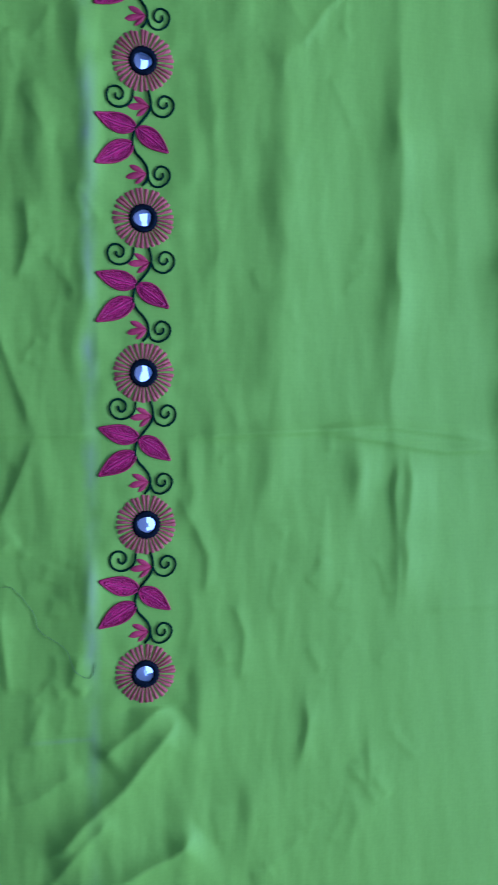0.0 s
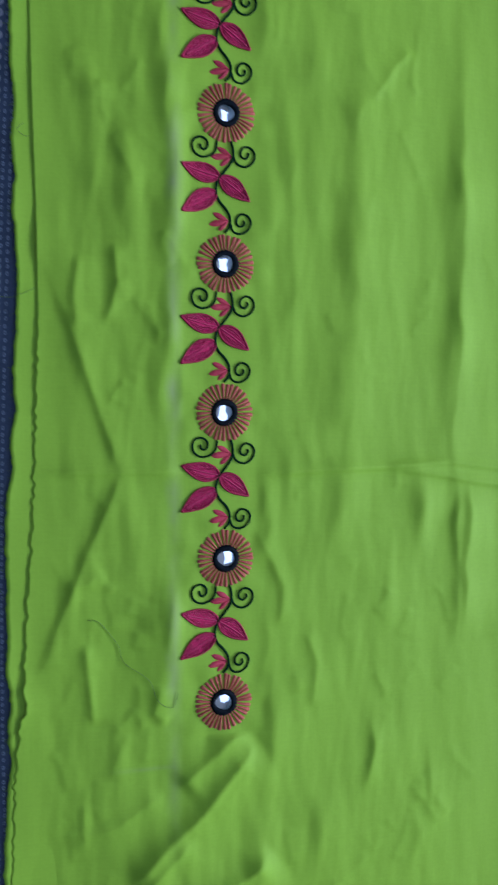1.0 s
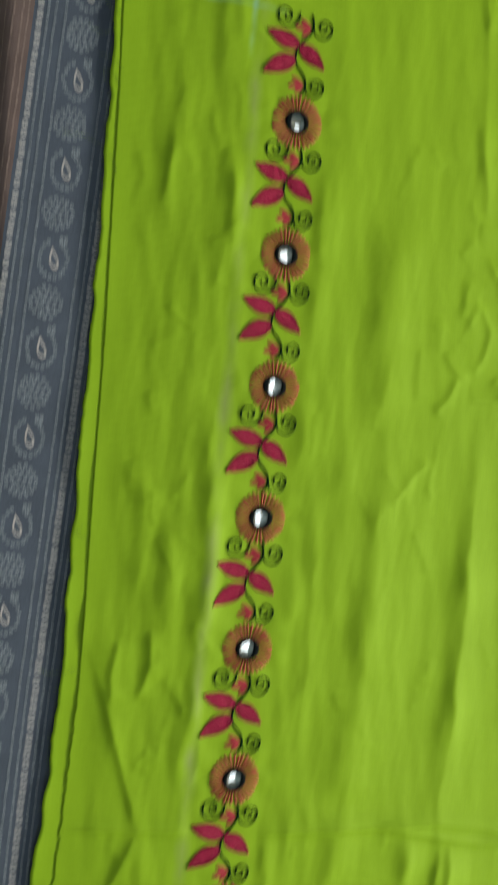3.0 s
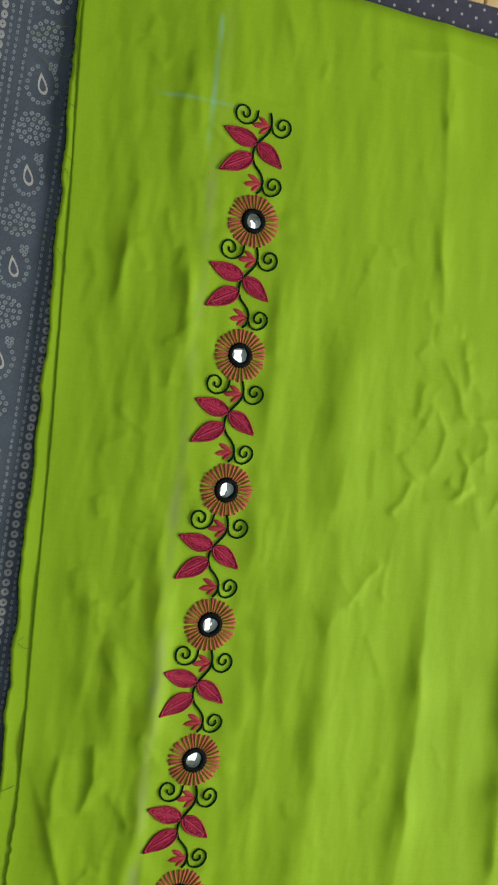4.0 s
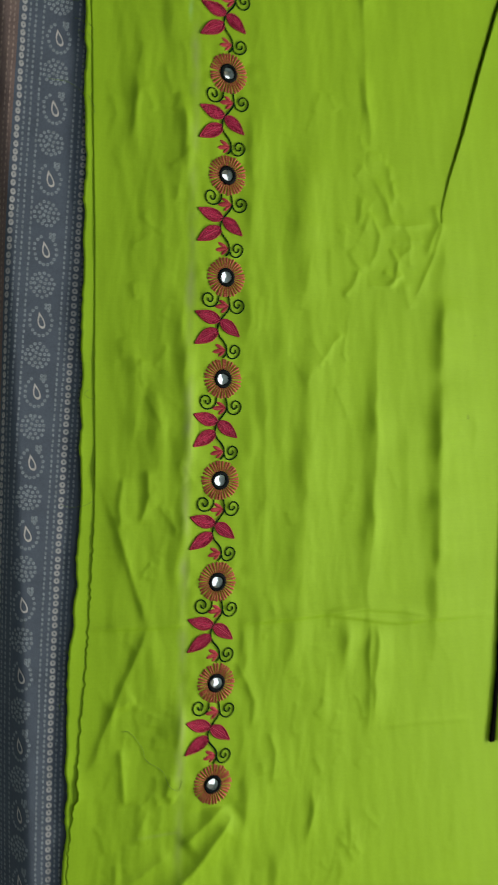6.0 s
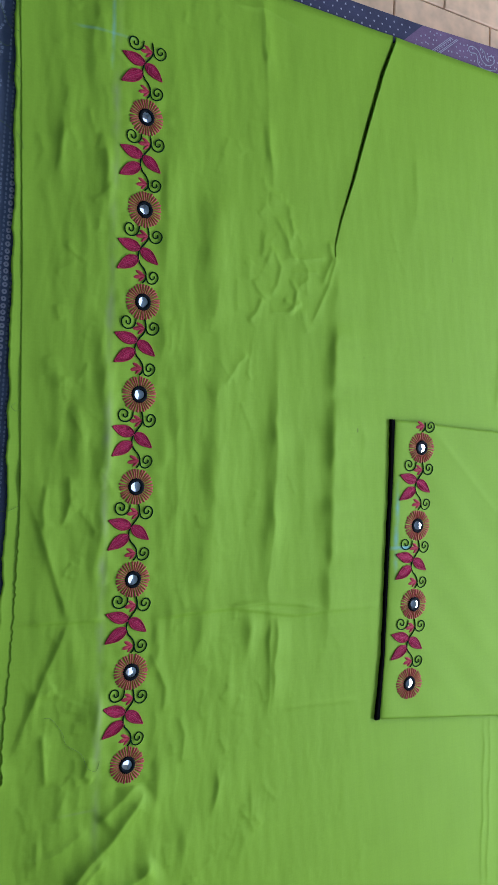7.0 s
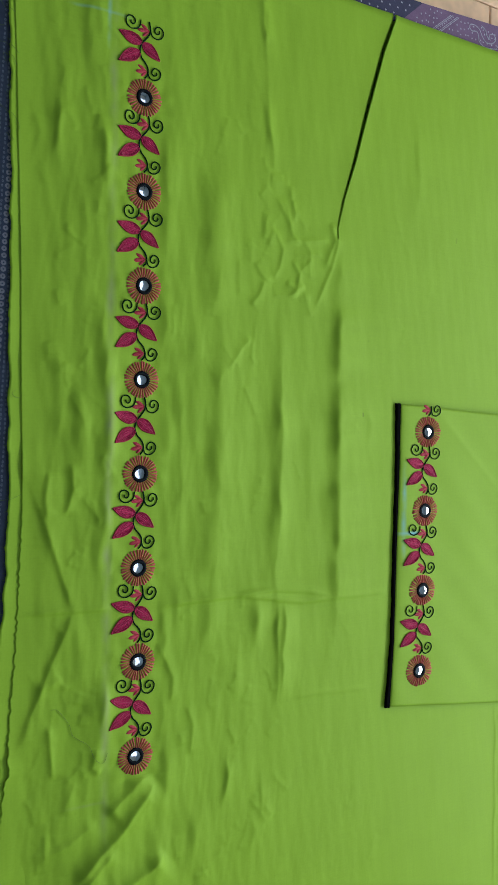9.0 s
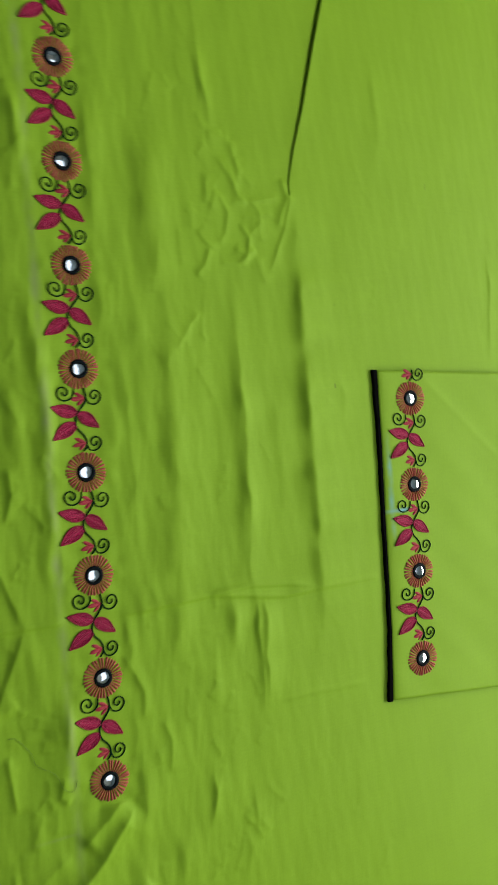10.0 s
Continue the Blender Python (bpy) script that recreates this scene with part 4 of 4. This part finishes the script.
def sleeve_body(z_of, name, label):
    """The rectangle with its slightly falling upper and lower edges."""
    v, f = [], []
    nx, ny = 130, 110
    for i in range(ny + 1):
        for j in range(nx + 1):
            t, s = i / ny, j / nx
            y_mid = 0.0 + 0.1935 * t
            x = sleeve_left(y_mid) + (0.40 - sleeve_left(y_mid)) * s
            lower, upper = 0.0012 - 0.118 * (x - 0.173), 0.1938 - 0.048 * (x - 0.175)
            y = lower + (upper - lower) * t
            v.append((x, y, z_of(x, y)))
    m = nx + 1
    f = [(i * m + j, i * m + j + 1, (i + 1) * m + j + 1, (i + 1) * m + j) for i in range(ny) for j in range(nx)]
    rim = [i * m for i in range(ny + 1)][::-1] + list(range(1, m)) + [i * m + nx for i in range(1, ny + 1)] + [ny * m + j for j in range(nx - 1, 0, -1)]
    k, c = len(v), len(rim)
    v += [(v[i][0], v[i][1], v[i][2] - 0.0005) for i in rim]
    f += [(rim[(i + 1) % c], rim[i], k + i, k + (i + 1) % c) for i in range(c)]
    return part(name, v, f, sleeve_green, sleeve, label)


sleeve_body(sleeve_z, "upper_layer", "upper layer of the folded sleeve")
sleeve_body(lambda x, y: 0.0011 + 0.0001 * math.sin(y * 80), "lower_layer", "lower layer of the folded sleeve")
# the gap's shade as a black strip; there is no cloth of this colour
v, f = [], []
for i in range(61):
    y = 0.0005 + 0.1935 * i / 60
    xl = sleeve_left(y)
    w = float(np.interp(y, [0.0, 0.03, 0.06, 0.10, 0.15, 0.18, 0.195], [0.0026, 0.0018, 0.0014, 0.0016, 0.0019, 0.0025, 0.0030])) + 0.00018 * math.sin(y * 260) + 0.00012 * math.sin(y * 710)
    for dx, z in ((-w, 0.0004), (-w, 0.0016), (-w + 0.0006, 0.0021), (0.0004, 0.0022), (0.0006, 0.0004)):
        v.append((xl + dx, y, z))
f = [(i * 5 + j, i * 5 + j + 1, i * 5 + j + 6, i * 5 + j + 5) for i in range(60) for j in range(4)] + [(0, 1, 2, 3, 4), tuple(300 + j for j in (4, 3, 2, 1, 0))]
part("edge_gap_shade", v, f, gap_shade, sleeve, "black strip that stands in for the shade in the open edge's gap", smooth=False)
STRETCH[:] = [1.09, 1.03]
SLEEVE_X = [0.1952, 0.1969, 0.1984, 0.2002]
SLEEVE_Y = [0.0215, 0.0735, 0.1250, 0.1762]
for k in range(4):
    flower(SLEEVE_X[k], SLEEVE_Y[k], sleeve_z, sleeve, 0.2 + 0.4 * k)
    sprig(SLEEVE_X[k] + 0.0005, SLEEVE_Y[k] + 0.0515, sleeve_z, sleeve, lower_only=(k == 3))

# ---- loose threads ----
def loose_thread(pts, lift=0.0003):
    def rest(x, y):
        if x > float(hem_x(y)):
            return ground(x, y)
        return -0.0030 if x > float(raw_x(y)) else ZS + 0.0004
    ob = build("loose_thread", *cord(smooth_line(pts, 6), 0.00009, 0.00016, rest, sides=5, lift=lift), thread_loose)
    return tagged(ob, "thin loose green thread from the frayed cloth edge", "thread", group="loose threads")


for pts in (
    [(-0.0880, 0.4020), (-0.0830, 0.4010), (-0.0790, 0.4050), (-0.0730, 0.4070)],
    [(-0.0850, 0.3950), (-0.0790, 0.3920), (-0.0760, 0.3860), (-0.0730, 0.3810), (-0.0680, 0.3780)],
    [(-0.0800, 0.3730), (-0.0780, 0.3720), (-0.0740, 0.3710), (-0.0720, 0.3730)],
    [(-0.0860, 0.3330), (-0.0770, 0.3330), (-0.0700, 0.3290), (-0.0660, 0.3240), (-0.0650, 0.3200)],
    [(-0.0750, 0.3630), (-0.0720, 0.3630), (-0.0680, 0.3600), (-0.0660, 0.3580)],
    [(-0.0720, 0.3540), (-0.0730, 0.3580), (-0.0690, 0.3560), (-0.0670, 0.3520)],
    [(-0.0770, 0.4010), (-0.0760, 0.3970), (-0.0740, 0.3960), (-0.0700, 0.3980)],
    [(-0.0710, 0.3190), (-0.0700, 0.3180), (-0.0680, 0.3150)],
):
    loose_thread(pts)
for pts in (
    [(-0.0460, 0.0310), (-0.0420, 0.0300), (-0.0360, 0.0220), (-0.0340, 0.0160), (-0.0260, 0.0100), (-0.0230, 0.0030), (-0.0180, 0.0000), (-0.0160, 0.0050)],
    [(-0.0650, 0.1920), (-0.0670, 0.1900), (-0.0650, 0.1880), (-0.0630, 0.1880)],
    [(-0.0760, 0.1380), (-0.0710, 0.1370), (-0.0660, 0.1380), (-0.0620, 0.1400)],
    [(-0.0730, 0.0460), (-0.0750, 0.0450), (-0.0730, 0.0400)],
):
    loose_thread(pts)


# ---- floor tiles ----
def tile(x0, y0, x1, y1):
    g, e, z0, z1 = 0.0005, 0.0012, -0.0400, -0.0375
    v = [(x0 + g, y0 + g, z0), (x1 - g, y0 + g, z0), (x1 - g, y1 - g, z0), (x0 + g, y1 - g, z0)]
    v += [(x0 + g, y0 + g, z1 - 0.0005), (x1 - g, y0 + g, z1 - 0.0005), (x1 - g, y1 - g, z1 - 0.0005), (x0 + g, y1 - g, z1 - 0.0005)]
    v += [(x0 + e, y0 + e, z1), (x1 - e, y0 + e, z1), (x1 - e, y1 - e, z1), (x0 + e, y1 - e, z1)]
    f = [(8, 9, 10, 11)] + [(a + i, a + (i + 1) % 4, a + 4 + (i + 1) % 4, a + 4 + i) for a in (0, 4) for i in range(4)]
    return v, f


part("joint_bed", *box(-0.30, 0.42, -0.0402, 0.98, 0.87, -0.0393), grout, floor, "dark joints between the tiles", smooth=False)
for row in range(7):
    y = 0.4995 - 0.060 + 0.060 * row
    shift = 0.0 if row % 2 == 0 else 0.047
    for k in range(-5, 8):
        x = 0.1995 + 0.094 * k + shift
        part("tile", *tile(x, y, x + 0.094, y + 0.060), tile_beige, floor, smooth=False)
